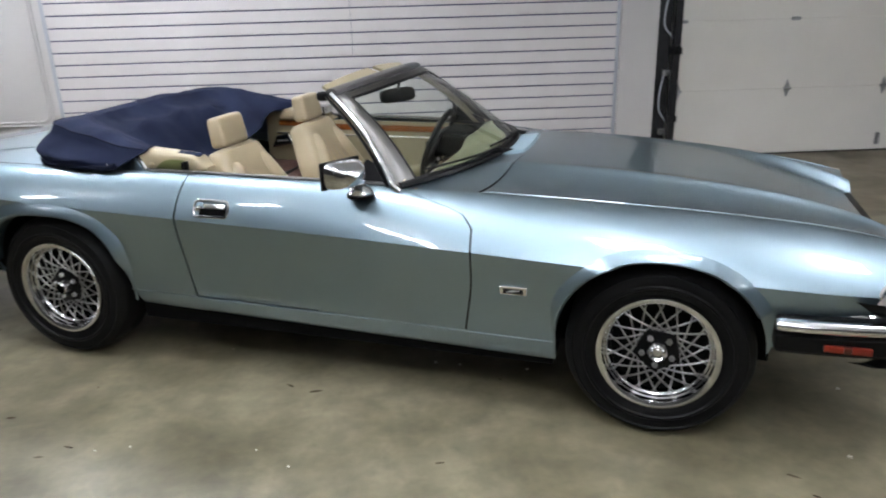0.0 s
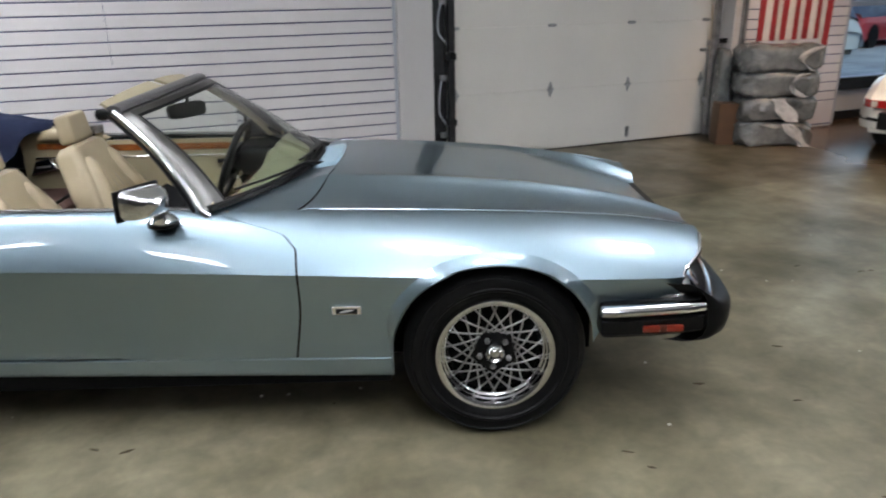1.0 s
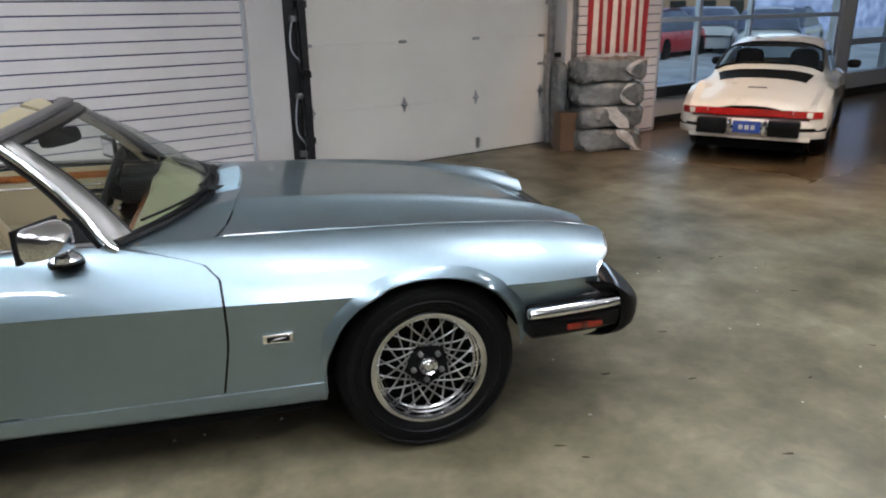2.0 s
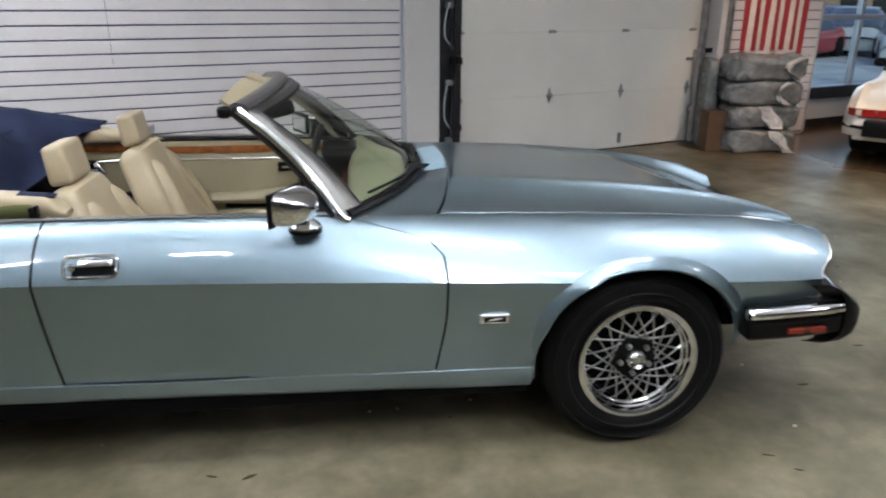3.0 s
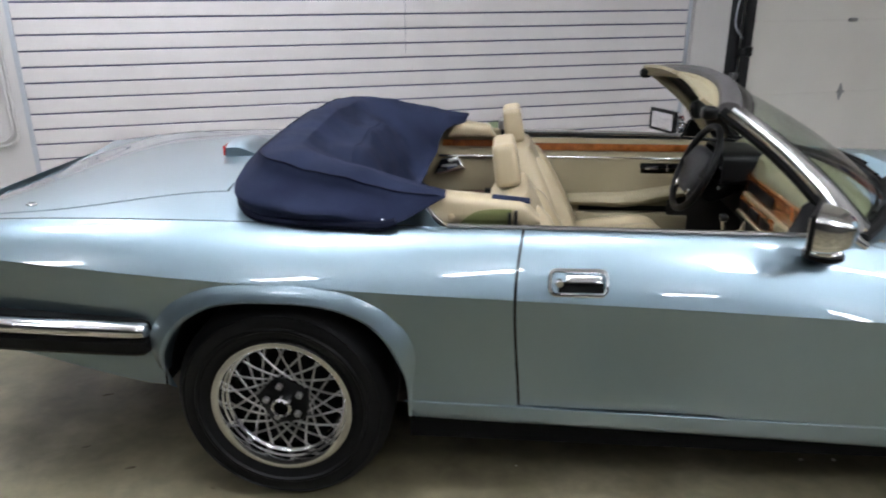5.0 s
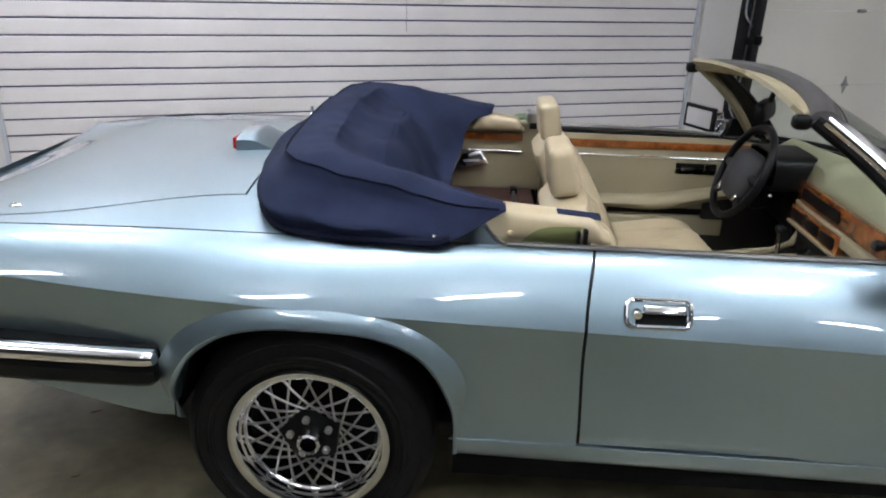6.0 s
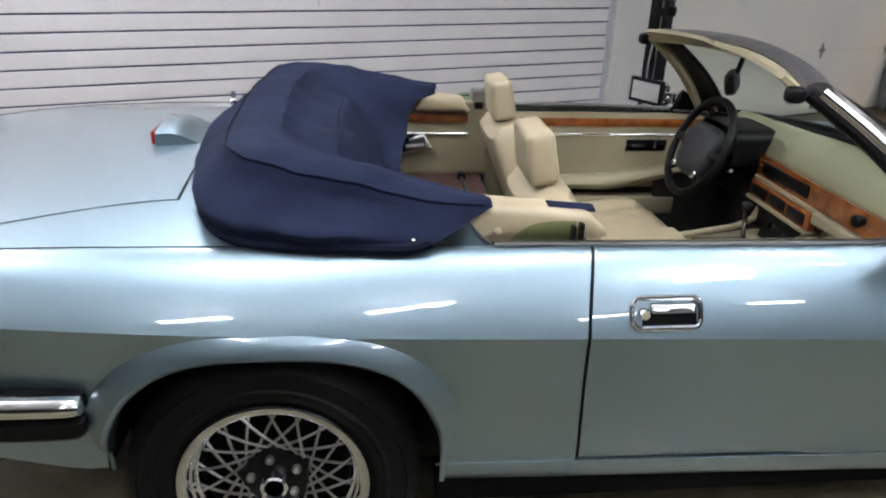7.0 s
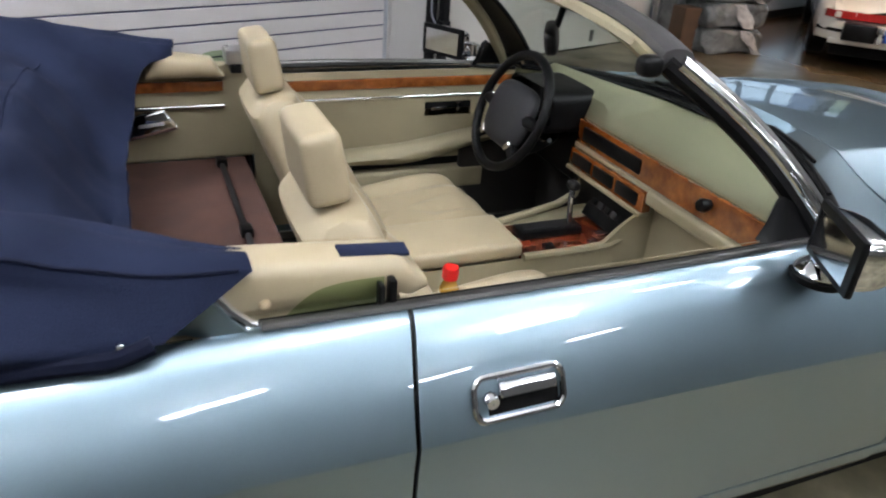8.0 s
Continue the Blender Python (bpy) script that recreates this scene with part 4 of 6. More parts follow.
def belt(sign):
    """The bright strip and black seal along the top of the door and the rear quarter."""
    pts = [(x, sign * (should_y(x) - .002), should_z(x) + .004) for x in [-.81 + 1.11 * i / 30 for i in range(31)]]
    part("belt_trim", tube(pts, .009, 8, flat=.8), STAINLESS, car, "bright strip along the door top")
    pts = [(x, sign * (should_y(x) - .018), should_z(x) - .003) for x in [-.81 + 1.11 * i / 30 for i in range(31)]]
    part("belt_seal", tube(pts, .0075, 6), BLACK, car, "black window seal")
    top_ = curve((-1.05, .935), (-.90, .93), (-.872, .918), (-.84, .882), (-.81, .860), (-.79, .858))
    pts = [(x, sign * (.692 - .20 * (top_(x) - .86)), top_(x) + .003) for x in [-.878 + .07 * i / 14 for i in range(15)]]
    part("quarter_trim", tube(pts, .0085, 8), CHROME, car, "chrome strip at the rear quarter")
    def q(u, v):
        x = -.80 - .25 * v
        z0, z1 = should_z(x) - .004, max(top_(x), should_z(x))
        z = z0 + (z1 - z0) * u
        return (x, sign * (should_y(x) + .001 - .20 * (z - .86) - .022 * smooth01(-.87, -.92, x)), z)
    part("quarter_skin", thick(sheet(q, 6, 16), .006), PAINT, car)


for sign in (-1, 1):
    door_mirror(sign)
    door_handle(sign)
    badge(sign)
    belt(sign)


# ---- hood cover ----
def hood_cover():
    """A navy bag over the folded hood: a tube bent into a U open to the front, its arms lower towards their tips."""
    # half paths by s: 0 at the middle of the back, 1 at the tip
    bx, by = curve((0, -1.475), (.25, -1.465), (.42, -1.425), (.52, -1.355), (.62, -1.24), (.8, -1.08), (.93, -.985), (1, -.935)), curve((0, 0), (.25, .37), (.42, .60), (.52, .685), (.62, .715), (.8, .728), (.93, .738), (1, .732))
    sx, sy = curve((0, -1.425), (.25, -1.415), (.42, -1.385), (.52, -1.335), (.62, -1.23), (.8, -1.05), (.93, -.91), (1, -.815)), curve((0, 0), (.25, .36), (.42, .555), (.52, .625), (.62, .648), (.8, .668), (.93, .690), (1, .688))
    sz = curve((0, 1.036), (.3, 1.034), (.52, 1.038), (.62, 1.018), (.8, .984), (.93, .960), (1, .952))
    cx, cy = curve((0, -1.30), (.25, -1.29), (.42, -1.27), (.52, -1.235), (.62, -1.165), (.8, -1.03), (.93, -.915), (1, -.818)), curve((0, 0), (.25, .33), (.42, .47), (.52, .53), (.62, .56), (.8, .585), (.93, .615), (1, .63))
    cz = curve((0, 1.048), (.3, 1.046), (.52, 1.044), (.62, 1.030), (.8, 1.000), (.93, .970), (1, .952))
    ix, iy = curve((0, -.975), (.25, -.97), (.42, -.955), (.52, -.94), (.62, -.925), (.8, -.895), (.93, -.86), (1, -.825)), curve((0, 0), (.25, .20), (.42, .34), (.52, .43), (.62, .48), (.8, .54), (.93, .58), (1, .61))
    iz = curve((0, .78), (.3, .79), (.52, .84), (.62, .89), (.8, .92), (.93, .925), (1, .925))

    def at(u, v):
        w = 2 * u - 1
        s, sg = abs(w), (1 if w >= 0 else -1)
        B = Vector((bx(s), sg * by(s), max(deck_z(bx(s), min(by(s), should_y(bx(s)))), .868) + .003))
        if s > .9:
            B.z += .016 * smooth01(.9, 1, s)
        S, C, I = Vector((sx(s), sg * sy(s), sz(s))), Vector((cx(s), sg * cy(s), cz(s))), Vector((ix(s), sg * iy(s), iz(s)))
        if v < .4:
            k = v / .4
            p = B.lerp(S, k)
            out = (B - I)
            out.z = 0
            out.normalize()
            body = 1 - smooth01(.72, .95, s)
            p += out * (.040 * math.sin(math.pi * k ** .8) * body)
            # a dragged fold along the skirt
            p += out * (.006 * math.sin(k * 9 + 2.2 * s * 3) * math.sin(math.pi * k) * body)
            p += out * ((.026 * math.exp(-((k - .30) / .14) ** 2) - .034 * math.exp(-((k - .72) / .20) ** 2)) * body * (.7 + .3 * math.sin(9 * s + 1)))
        elif v < .62:
            k = (v - .4) / .22
            p = S.lerp(C, k)
            p.z += .010 * math.sin(math.pi * k)
        else:
            k = (v - .62) / .38
            drop = smooth01(.40, .95, k)
            p = C.lerp(I, min(1, k * 1.12 - .12 * k * k))
            p.z = C.z + (I.z - C.z) * (drop * (1 - smooth01(.18, .48, s)) + k * smooth01(.18, .48, s))
            p.z += .014 * math.sin(math.pi * k) * smooth01(.3, .7, s) - .060 * math.sin(math.pi * k ** .7) * (1 - smooth01(.2, .5, s))
        q = Vector((p.x * 5.0, p.y * 5.0, p.z * 8))
        n1, n2 = noise.noise(q), noise.noise(q * 2.7 + Vector((7, 3, 1)))
        soft = smooth01(0, .12, v) * (1 - .85 * smooth01(.86, .96, s))
        p.z += (.010 * n1 + .006 * n2) * soft
        p.x += .006 * n2 * soft
        # folds where the cover dips into the middle
        if v > .62 and s < .6:
            p.z += .007 * math.sin(w * 26 + v * 9) * math.sin(math.pi * min(1, (v - .62) / .38)) * (1 - s)
        return p
    cov = thing("hood_cover", "navy blue canvas cover over the folded hood", "hood cover")
    part("cover_cloth", thick(sheet(at, 150, 50), .006), CANVAS, cov, "navy blue canvas")
    part("seam", tube([at(i / 150, .4) + Vector((0, 0, .002)) for i in range(1, 150)], .0028, 6), CANVASDARK, cov, "raised stitched seam")
    part("inner_seam", tube([at(i / 150, .765) + Vector((0, 0, .001)) for i in range(42, 109)], .0026, 6), CANVAS, cov, "raised seam along the inner panel")
    part("hem", tube([at(i / 150, .02) for i in range(2, 149)], .013, 8), CANVASDARK, cov, "dark bound hem")
    for u in (.045, .955):
        p = at(u, .10)
        part("press_stud", moved(pillow(.011, .006, .011, 2, 8, 6), Matrix.Translation(p + Vector((0, -.006 if u < .5 else .006, 0)))), CHROME, cov, "small chrome press stud")
    return cov


CANVASDARK = material("navy_binding", (0.006, 0.008, 0.020, 1), 0.8, 0, 0.2, 20, 0.3, 700, spec=0.1)
hood_cover()


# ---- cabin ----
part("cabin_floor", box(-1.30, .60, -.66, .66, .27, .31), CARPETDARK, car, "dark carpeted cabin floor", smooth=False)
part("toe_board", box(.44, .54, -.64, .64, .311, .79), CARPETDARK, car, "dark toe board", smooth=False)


def rounded_strip(x0, x1, y, z, r, sy=1.0, ends=.9):
    """A padded roll along x."""
    pts = [(x0 + (x1 - x0) * i / 24, y, z) for i in range(25)]
    rad = [r * (ends + (1 - ends) * math.sin(math.pi * min(1, max(0, i / 24 * 12))) if i in (0, 24) else r) for i in range(25)]
    rad[0] = rad[-1] = r * .75
    return tube(pts, rad, 12, flat=sy)


for sign in (-1, 1):
    # door card
    def card(u, v, sign=sign):
        x = -.605 + .985 * u
        y = .690 - .018 * smooth01(.0, .3, v) + .014 * smooth01(.8, 1, v)
        return (x, sign * y, .33 + .52 * v)
    c = part("door_card", thick(sheet(card, 20, 16), .010), CARD, car, "tan door card with wood and chrome strips")
    part("door_cap", rounded_strip(-.60, .33, sign * .671, .866, .022, .95), LEATHER, c, "cream padded door cap")
    part("wood_strip", moved(box(-.595, .30, -.006, .006, .795, .829, .004), pose(0, sign * .668, 0)), WOOD, c, "walnut veneer strip")
    part("chrome_strip", tube([(-.595, sign * .664, .764), (.30, sign * .664, .764)], .0065, 10), CHROME, c, "chrome strip")
    def rest(u, v, sign=sign):
        x = -.40 + .70 * u
        a = 2 * math.pi * v
        h = .030 - .006 * math.cos(2 * math.pi * u)
        zc = .572 + .065 * smooth01(.35, 1, u)
        return (x, sign * (.645 - .045 * math.cos(a)), zc + h * math.sin(a))
    bm = sheet(rest, 24, 12, close_v=True)
    for i_ in (0, 1):
        ring = [v for v in bm.verts if abs(v.co.x - (-.40 + .70 * i_)) < 1e-5]
        bmesh.ops.contextual_create(bm, geom=ring)
    part("armrest", bm, CARD, c, "tan padded armrest")
    part("pocket_recess", moved(box(-.30, .16, -.006, .012, .515, .542, .004), pose(0, sign * .664, 0)), BLACK, c, "dark pocket opening")
    part("door_pocket", moved(box(-.34, .20, -.035, .02, .43, .514, .016, 3), pose(0, sign * .660, 0)), CARD, c, "tan door pocket")
    sp = part("switch_panel", moved(box(-.035, .145, -.006, .008, .690, .748, .005), pose(0, sign * .668, 0)), BLACK, c, "black switch panel")
    part("door_pull", moved(box(-.01, .052, -.010, .010, .712, .728, .006), pose(0, sign * .662, 0)), CHROME, sp, "chrome inner door lever")
    part("lock_lever", moved(box(.085, .10, -.009, .009, .706, .74, .004), pose(0, sign * .662, 0)), CHROME, sp)

# rear quarter trims
for sign in (-1, 1):
    q = part("quarter_panel", moved(box(-1.03, -.605, -.014, .02, .60, .895, .012, 3), pose(0, sign * .662, 0)), CARD, car, "tan rear quarter trim panel")
    def pad(u, v, sign=sign):
        x = -.90 + (.352 if sign < 0 else .212) * u
        a = 2 * math.pi * v
        e = 2 / 3.0
        cy, cz = math.copysign(abs(math.cos(a)) ** e, math.cos(a)), math.copysign(abs(math.sin(a)) ** e, math.sin(a))
        top_ = (.962 if sign < 0 else .942) - .030 * u - .040 * smooth01(.84, 1.0, u) - .05 * (1 - smooth01(0, .16, u))
        low_ = .862
        k = 1 - .35 * smooth01(.90, 1, u)
        return (x, sign * (.636 + .047 * cy * k), (top_ + low_) / 2 + (top_ - low_) / 2 * cz * k)
    bm = sheet(pad, 30, 20, close_v=True)
    for xx in (-.90, -.90 + (.352 if sign < 0 else .212)):
        bmesh.ops.contextual_create(bm, geom=[v for v in bm.verts if abs(v.co.x - xx) < 1e-5])
    pd = part("quarter_pad", bm, LEATHER, q, "cream padded quarter top")
    part("quarter_wood", moved(box(-.935, -.69, -.022, .006, .815, .846, .005), pose(0, sign * .655, 0)), WOOD, q, "walnut veneer strip")
    part("quarter_chrome", tube([(-.95, sign * .638, .770), (-.69, sign * .638, .770)], .0065, 10), CHROME, q, "chrome strip")
    if sign > 0:
        part("belt_bracket", moved(box(-.680, -.600, -.05, .03, .896, .940, .010), pose(0, sign * .662, 0)), SATINSILVER, q, "silver latch bracket")
    if sign > 0:
        part("latch_hole", moved(box(-.668, -.636, -.052, .0, .872, .900, .006), pose(0, sign * .662, 0)), BLACK, q)
    bm = box(-.058, .058, -.020, .020, -.034, .034, .010, 3)
    for v in bm.verts:
        v.co.x *= 1 - v.co.z * 9
        v.co.z += v.co.x * .12
    g = part("belt_guide", moved(bm, pose(-.90, sign * .618, .733, -12 * sign, -5, 0)), CHROME, q, "chrome seat belt guide")
    part("belt_slot", moved(box(-.035, .035, -.0215 - .003, .0235, -.006, .004), pose(-.90, sign * .618, .730, -12 * sign, -5, 0)), STEEL, q)
    # wound-down rear side glass with its black guide
    arc = curve((-.80, .850), (-.785, .868), (-.77, .883), (-.75, .901), (-.73, .913), (-.70, .920), (-.62, .922))
    def pane_q(u, v, sign=sign):
        x = -.80 + .17 * u
        return (x, sign * (.702 - .004 * v), .845 + (arc(x) - .845) * v)
    gl = part("quarter_glass", sheet(pane_q, 16, 6), GREENGLASS, q, "green tinted edge of the lowered rear side glass")
    gl.visible_shadow = False
    part("glass_guide", moved(box(-.640, -.631, -.010, .010, .850, .912, .003), pose(0, sign * .700, 0)), BLACK, q, "black rubber glass guide")
    part("glass_guide", moved(box(-.624, -.613, -.010, .010, .850, .918, .003), pose(0, sign * .700, 0)), BLACK, q, "black rubber glass guide")
    part("pad_button", moved(pillow(.018, .008, .018, 2, 10, 6), pose(-.80, sign * .684, .893)), LEATHERDARK, q, "round trim button")
    # black corner panel between the door top and the screen pillar
    def sail(u, v, sign=sign):
        x = .13 + .20 * u
        z0 = .862
        z1 = z0 + .003 + .105 * (1 - u) ** .9 * smooth01(0, .2, u)
        return (x, sign * (.690 - .03 * v), z0 + (z1 - z0) * v)
    part("corner_panel", thick(sheet(sail, 14, 4), .012), BLACK, car, "black corner panel behind the mirror")
    part("dash_end", moved(box(.30, .40, -.012, .012, .56, .835, .006), pose(0, sign * .655, 0)), BLACK, car, "black panel at the dashboard end")
part("pad_strap", moved(box(-.055, .055, -.016, .016, -.003, .003, .003), pose(-.632, -.645, .9375, 8, 5, 0)), CANVAS, car, "dark blue strap on the padded quarter")

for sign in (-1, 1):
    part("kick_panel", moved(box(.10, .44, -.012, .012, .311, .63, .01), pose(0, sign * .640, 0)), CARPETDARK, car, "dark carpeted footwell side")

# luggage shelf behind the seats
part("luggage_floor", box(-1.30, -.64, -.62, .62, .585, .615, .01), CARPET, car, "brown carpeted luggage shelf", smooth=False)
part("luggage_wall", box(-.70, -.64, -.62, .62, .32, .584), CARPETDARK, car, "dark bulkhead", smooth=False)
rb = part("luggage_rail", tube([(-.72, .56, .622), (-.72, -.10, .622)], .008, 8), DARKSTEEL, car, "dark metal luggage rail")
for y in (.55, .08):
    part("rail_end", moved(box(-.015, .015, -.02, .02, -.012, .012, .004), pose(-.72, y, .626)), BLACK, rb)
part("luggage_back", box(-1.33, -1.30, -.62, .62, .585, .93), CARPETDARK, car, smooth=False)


def leather_block(lx, ly, lz, r, seg=4):
    return box(-lx / 2, lx / 2, -ly / 2, ly / 2, -lz / 2, lz / 2, r, seg)


def seat(y, dx, dz, name_label):
    s = thing("seat", name_label, "")
    s.parent = car
    M = pose(-.50 + dx, y, .655 + dz, 0, -24, 0)
    # centre panel
    def panel(u, v):
        w = 2 * u - 1
        h = v
        wide = .175 - .030 * smooth01(.55, 1, h)
        a = math.pi * v
        return (.058 - .026 * h - .010 * w * w + .010 * math.sin(a) + .0035 * math.cos(w * math.pi * 5) * math.sin(a), w * wide * .82, -.30 + .50 * h)
    bm = sheet(panel, 40, 20)
    part("backrest_panel", thick(moved(bm, M), .03), LEATHER, s, "pleated cream leather centre panel")
    # the body of the back with its wings
    def shell(u, v):
        a = 2 * math.pi * u
        h = v
        wide = .245 - .080 * smooth01(.5, 1.0, h) ** 1.2
        e = 2 / 4.2
        cx_, cy_ = math.copysign(abs(math.cos(a)) ** e, math.cos(a)), math.copysign(abs(math.sin(a)) ** e, math.sin(a))
        deep = .090 - .020 * h
        k = 1 if 0 < v < 1 else .7
        cap = .02 * (1 - math.sqrt(max(0, 1 - (max(0, v - .9) / .1) ** 2)))
        return (deep * cx_ * k - cap * cx_ - .034, wide * cy_ * (1 - cap * 6 * (v > .9)), -.31 + .60 * h)
    bm = sheet(shell, 56, 30, close_u=True)
    for lim in (-.31, .29):
        bmesh.ops.contextual_create(bm, geom=[v for v in bm.verts if abs(v.co.z - lim) < 1e-4])
    part("backrest", moved(bm, M), LEATHER, s, "cream leather backrest with side wings")
    for k in (-1, 1):
        side_ = [M @ Vector((.014 + .010 * math.sin(math.pi * i / 12), k * (.182 - .070 * smooth01(.4, 1, i / 12)), -.29 + .50 * i / 12)) for i in range(13)]
        part("side_bolster", tube(side_, [.050] + [.064 - .020 * i / 12 for i in range(1, 12)] + [.030], 16), LEATHER, s, "cream leather side bolster")
        pts = []
        for i in range(17):
            h = i / 16
            wide = .190 - .035 * smooth01(.5, 1.0, h)
            pts.append(M @ Vector((.060 - .020 * h + .012 * math.sin(math.pi * h), k * (wide - .052), -.29 + .50 * h)))
        part("piping", tube(pts, .004, 5), LEATHERDARK, s, "stitched seam")
    hr = leather_block(.082, .205, .136, .024)
    for v in hr.verts:
        k = v.co.z / .136 + .5
        v.co.y *= 1 - .06 * k
        v.co.x *= 1 - .12 * k
    HM = pose(-.652 + dx, y, .984 + dz, 0, -9, 0)
    part("headrest", moved(hr, HM), LEATHER, s, "cream leather headrest")
    for k in (-.05, .05):
        part("headrest_post", tube([HM @ Vector((0, k, -.07)), HM @ Vector((.015, k, -.13))], .006, 6), CHROME, s)
    # cushion
    CM = pose(-.20, y * .94, .405, 0, -8, 0)
    def cush(u, v):
        a = 2 * math.pi * u
        e = 2 / 4.5
        cx_, cy_ = math.copysign(abs(math.cos(a)) ** e, math.cos(a)), math.copysign(abs(math.sin(a)) ** e, math.sin(a))
        b = math.pi * (v - .5)
        r = abs(math.cos(b)) ** .45
        z = math.copysign(abs(math.sin(b)) ** .6, math.sin(b)) * .085
        bol = .035 * smooth01(.55, .9, abs(cy_ * r)) * (z > 0)
        return (.27 * cx_ * r, .212 * cy_ * r, z + bol + .006 * math.cos(cy_ * r * 14) * (z > 0))
    bm = sheet(cush, 60, 26, close_u=True)
    bmesh.ops.remove_doubles(bm, verts=bm.verts, dist=1e-5)
    part("cushion", moved(bm, CM), LEATHER, s, "cream leather seat cushion")
    part("seat_base", box(-.42, .02, y - .20, y + .20, .311, .37, .02), BLACK, s)
    part("seat_rail", box(-.44, .04, y - .235, y - .215, .33, .35, .004), CHROME, s, "chrome seat rail")
    part("seat_rail", box(-.44, .04, y + .215, y + .235, .33, .35, .004), CHROME, s, "chrome seat rail")
    return s


seat(-.335, .005, -.006, "cream leather passenger bucket seat with headrest")
seat(.395, .035, -.015, "cream leather driver bucket seat with headrest")

# dashboard: fascia, padded top up to the screen's foot
def dash_at(u, v):
    y = -.675 + 1.35 * u
    w = y / .70
    back = ws_low(w)
    prof = ((.318, .745), (.322, .812), (.326, .822), (.340, .834), (.38, .850))
    k = v * 8
    if k <= 4:
        x, z = prof[int(round(k))]
    else:
        t = (k - 4) / 4
        x, z = .38 + (max(.40, back.x - .035) - .38) * t, .850 + (back.z - .012 - .850) * t
    x = min(x, back.x - .03)
    hump = .045 * (smooth01(.10, .18, y) - smooth01(.54, .62, y)) * (smooth01(.2, .45, v) - smooth01(.6, 1, v))
    return (x, y, z + hump)
d_ = part("dashboard", sheet(dash_at, 80, 8), DASH, car, "sage beige padded dashboard top")
part("screen_strip", tube([ws_low(-.93 + 1.86 * i / 30) + Vector((-.035, 0, -.004)) for i in range(31)], .016, 8, flat=.5), BLACK, d_, "black demister strip")
part("dash_wood", box(.300, .322, -.65, .225, .738, .812, .006), WOOD, d_, "walnut veneer dash panel")
part("vent_slot", box(.294, .304, -.095, .190, .754, .796, .006), BLACK, d_, "black air vent")
part("wood_edge", box(.284, .318, -.65, -.152, .696, .7375, .012, 3), CARD, d_, "tan padded shelf edge")
part("wood_edge", box(.296, .318, -.151, .225, .724, .7375, .003), CARD, d_, "tan edge strip")
lv = part("heater_panel", box(.285, .316, -.15, .225, .665, .723, .006), WOOD, d_, "walnut heater panel")
for k in range(3):
    part("heater_control", box(.280, .290, -.125 + .115 * k, -.125 + .115 * k + .10, .676, .713, .005), BLACK, lv, "black control block")
part("panel_edge", box(.280, .312, -.150, .23, .652, .6645, .004), CARD, d_, "tan edge strip")
part("radio", box(.30, .34, -.098, .19, .575, .6515, .006), BLACK, d_, "black radio")
part("glovebox_panel", box(.345, .375, -.63, -.12, .44, .72, .012, 3), CARD, d_, "tan panel below the glovebox")
part("knee_panel", box(.315, .34, .235, .64, .60, .80, .012, 3), BLACK, d_, "black driver knee panel")
kn = part("glovebox_knob", moved(lathe([(.001, -.034), (.014, -.034), (.018, -.024), (.014, -.010), (.012, 0)], 16), pose(.304, -.362, .786, 0, 0, -90)), BLACK, d_, "black glovebox knob")
# instrument binnacle, hollow towards the driver
def binn(u, v):
    a = 2 * math.pi * u
    e = 2 / 5
    k = (1, 1.0, .93, .93)[round(v * 3)]
    x = (.36, .205, .205, .27)[round(v * 3)]
    return (x, .370 + .140 * k * math.copysign(abs(math.cos(a)) ** e, math.cos(a)), .818 + .068 * k * math.copysign(abs(math.sin(a)) ** e, math.sin(a)))
bm = sheet(binn, 40, 3, close_u=True)
bmesh.ops.contextual_create(bm, geom=[v for v in bm.verts if abs(v.co.x - .27) < 1e-5])
bi = part("instrument_hood", bm, BLACK, d_, "black instrument binnacle")
for y in (.31, .44):
    part("dial", moved(lathe([(.001, 0), (.045, 0), (.048, .004)], 24), pose(.266, y, .815, 0, 0, 90)), DARKSTEEL, bi, "round dial")
part("column_shroud", moved(pillow(.16, .10, .10, 3, 14, 8), pose(.24, .370, .715, 0, -25, 0)), BLACK, car, "black steering column shroud")
part("stalk", tube([(.20, .28, .73), (.19, .20, .755)], [.006, .008], 6), CHROME, car, "chrome column stalk")

# steering wheel
sw = thing("steering_wheel", "black leather steering wheel with airbag hub", "")
sw.parent = car
SWM = pose(.138, .368, .796, 0, -68, 0)
pts = [(.180 * math.cos(2 * math.pi * i / 48), .180 * math.sin(2 * math.pi * i / 48), 0) for i in range(49)]
part("rim", moved(tube(pts, .0150, 10, ends=False), SWM), BLACK, sw)
def hubf(u, v):
    a = 2 * math.pi * u
    b = math.pi / 2 * v
    e = 2 / 4
    x, y = math.copysign(abs(math.cos(a)) ** e, math.cos(a)), math.copysign(abs(math.sin(a)) ** e, math.sin(a))
    return ((.10 * x) * math.cos(b) ** .4 - .01, .125 * y * math.cos(b) ** .4 * (1 - .12 * (x < 0) * abs(x)), .035 * math.sin(b) - .01)
part("airbag_hub", moved(sheet(hubf, 40, 10, close_u=True), SWM), HUBGREY, sw, "dark grey airbag hub")
for a, b in (((0, -.172, 0), (0, -.09, .005)), ((0, .172, 0), (0, .09, .005)), ((-.13, -.135, 0), (-.07, -.06, 0)), ((-.13, .135, 0), (-.07, .06, 0))):
    part("spoke", moved(tube([a, b], [.014, .024], 8, flat=.6), SWM), BLACK, sw)
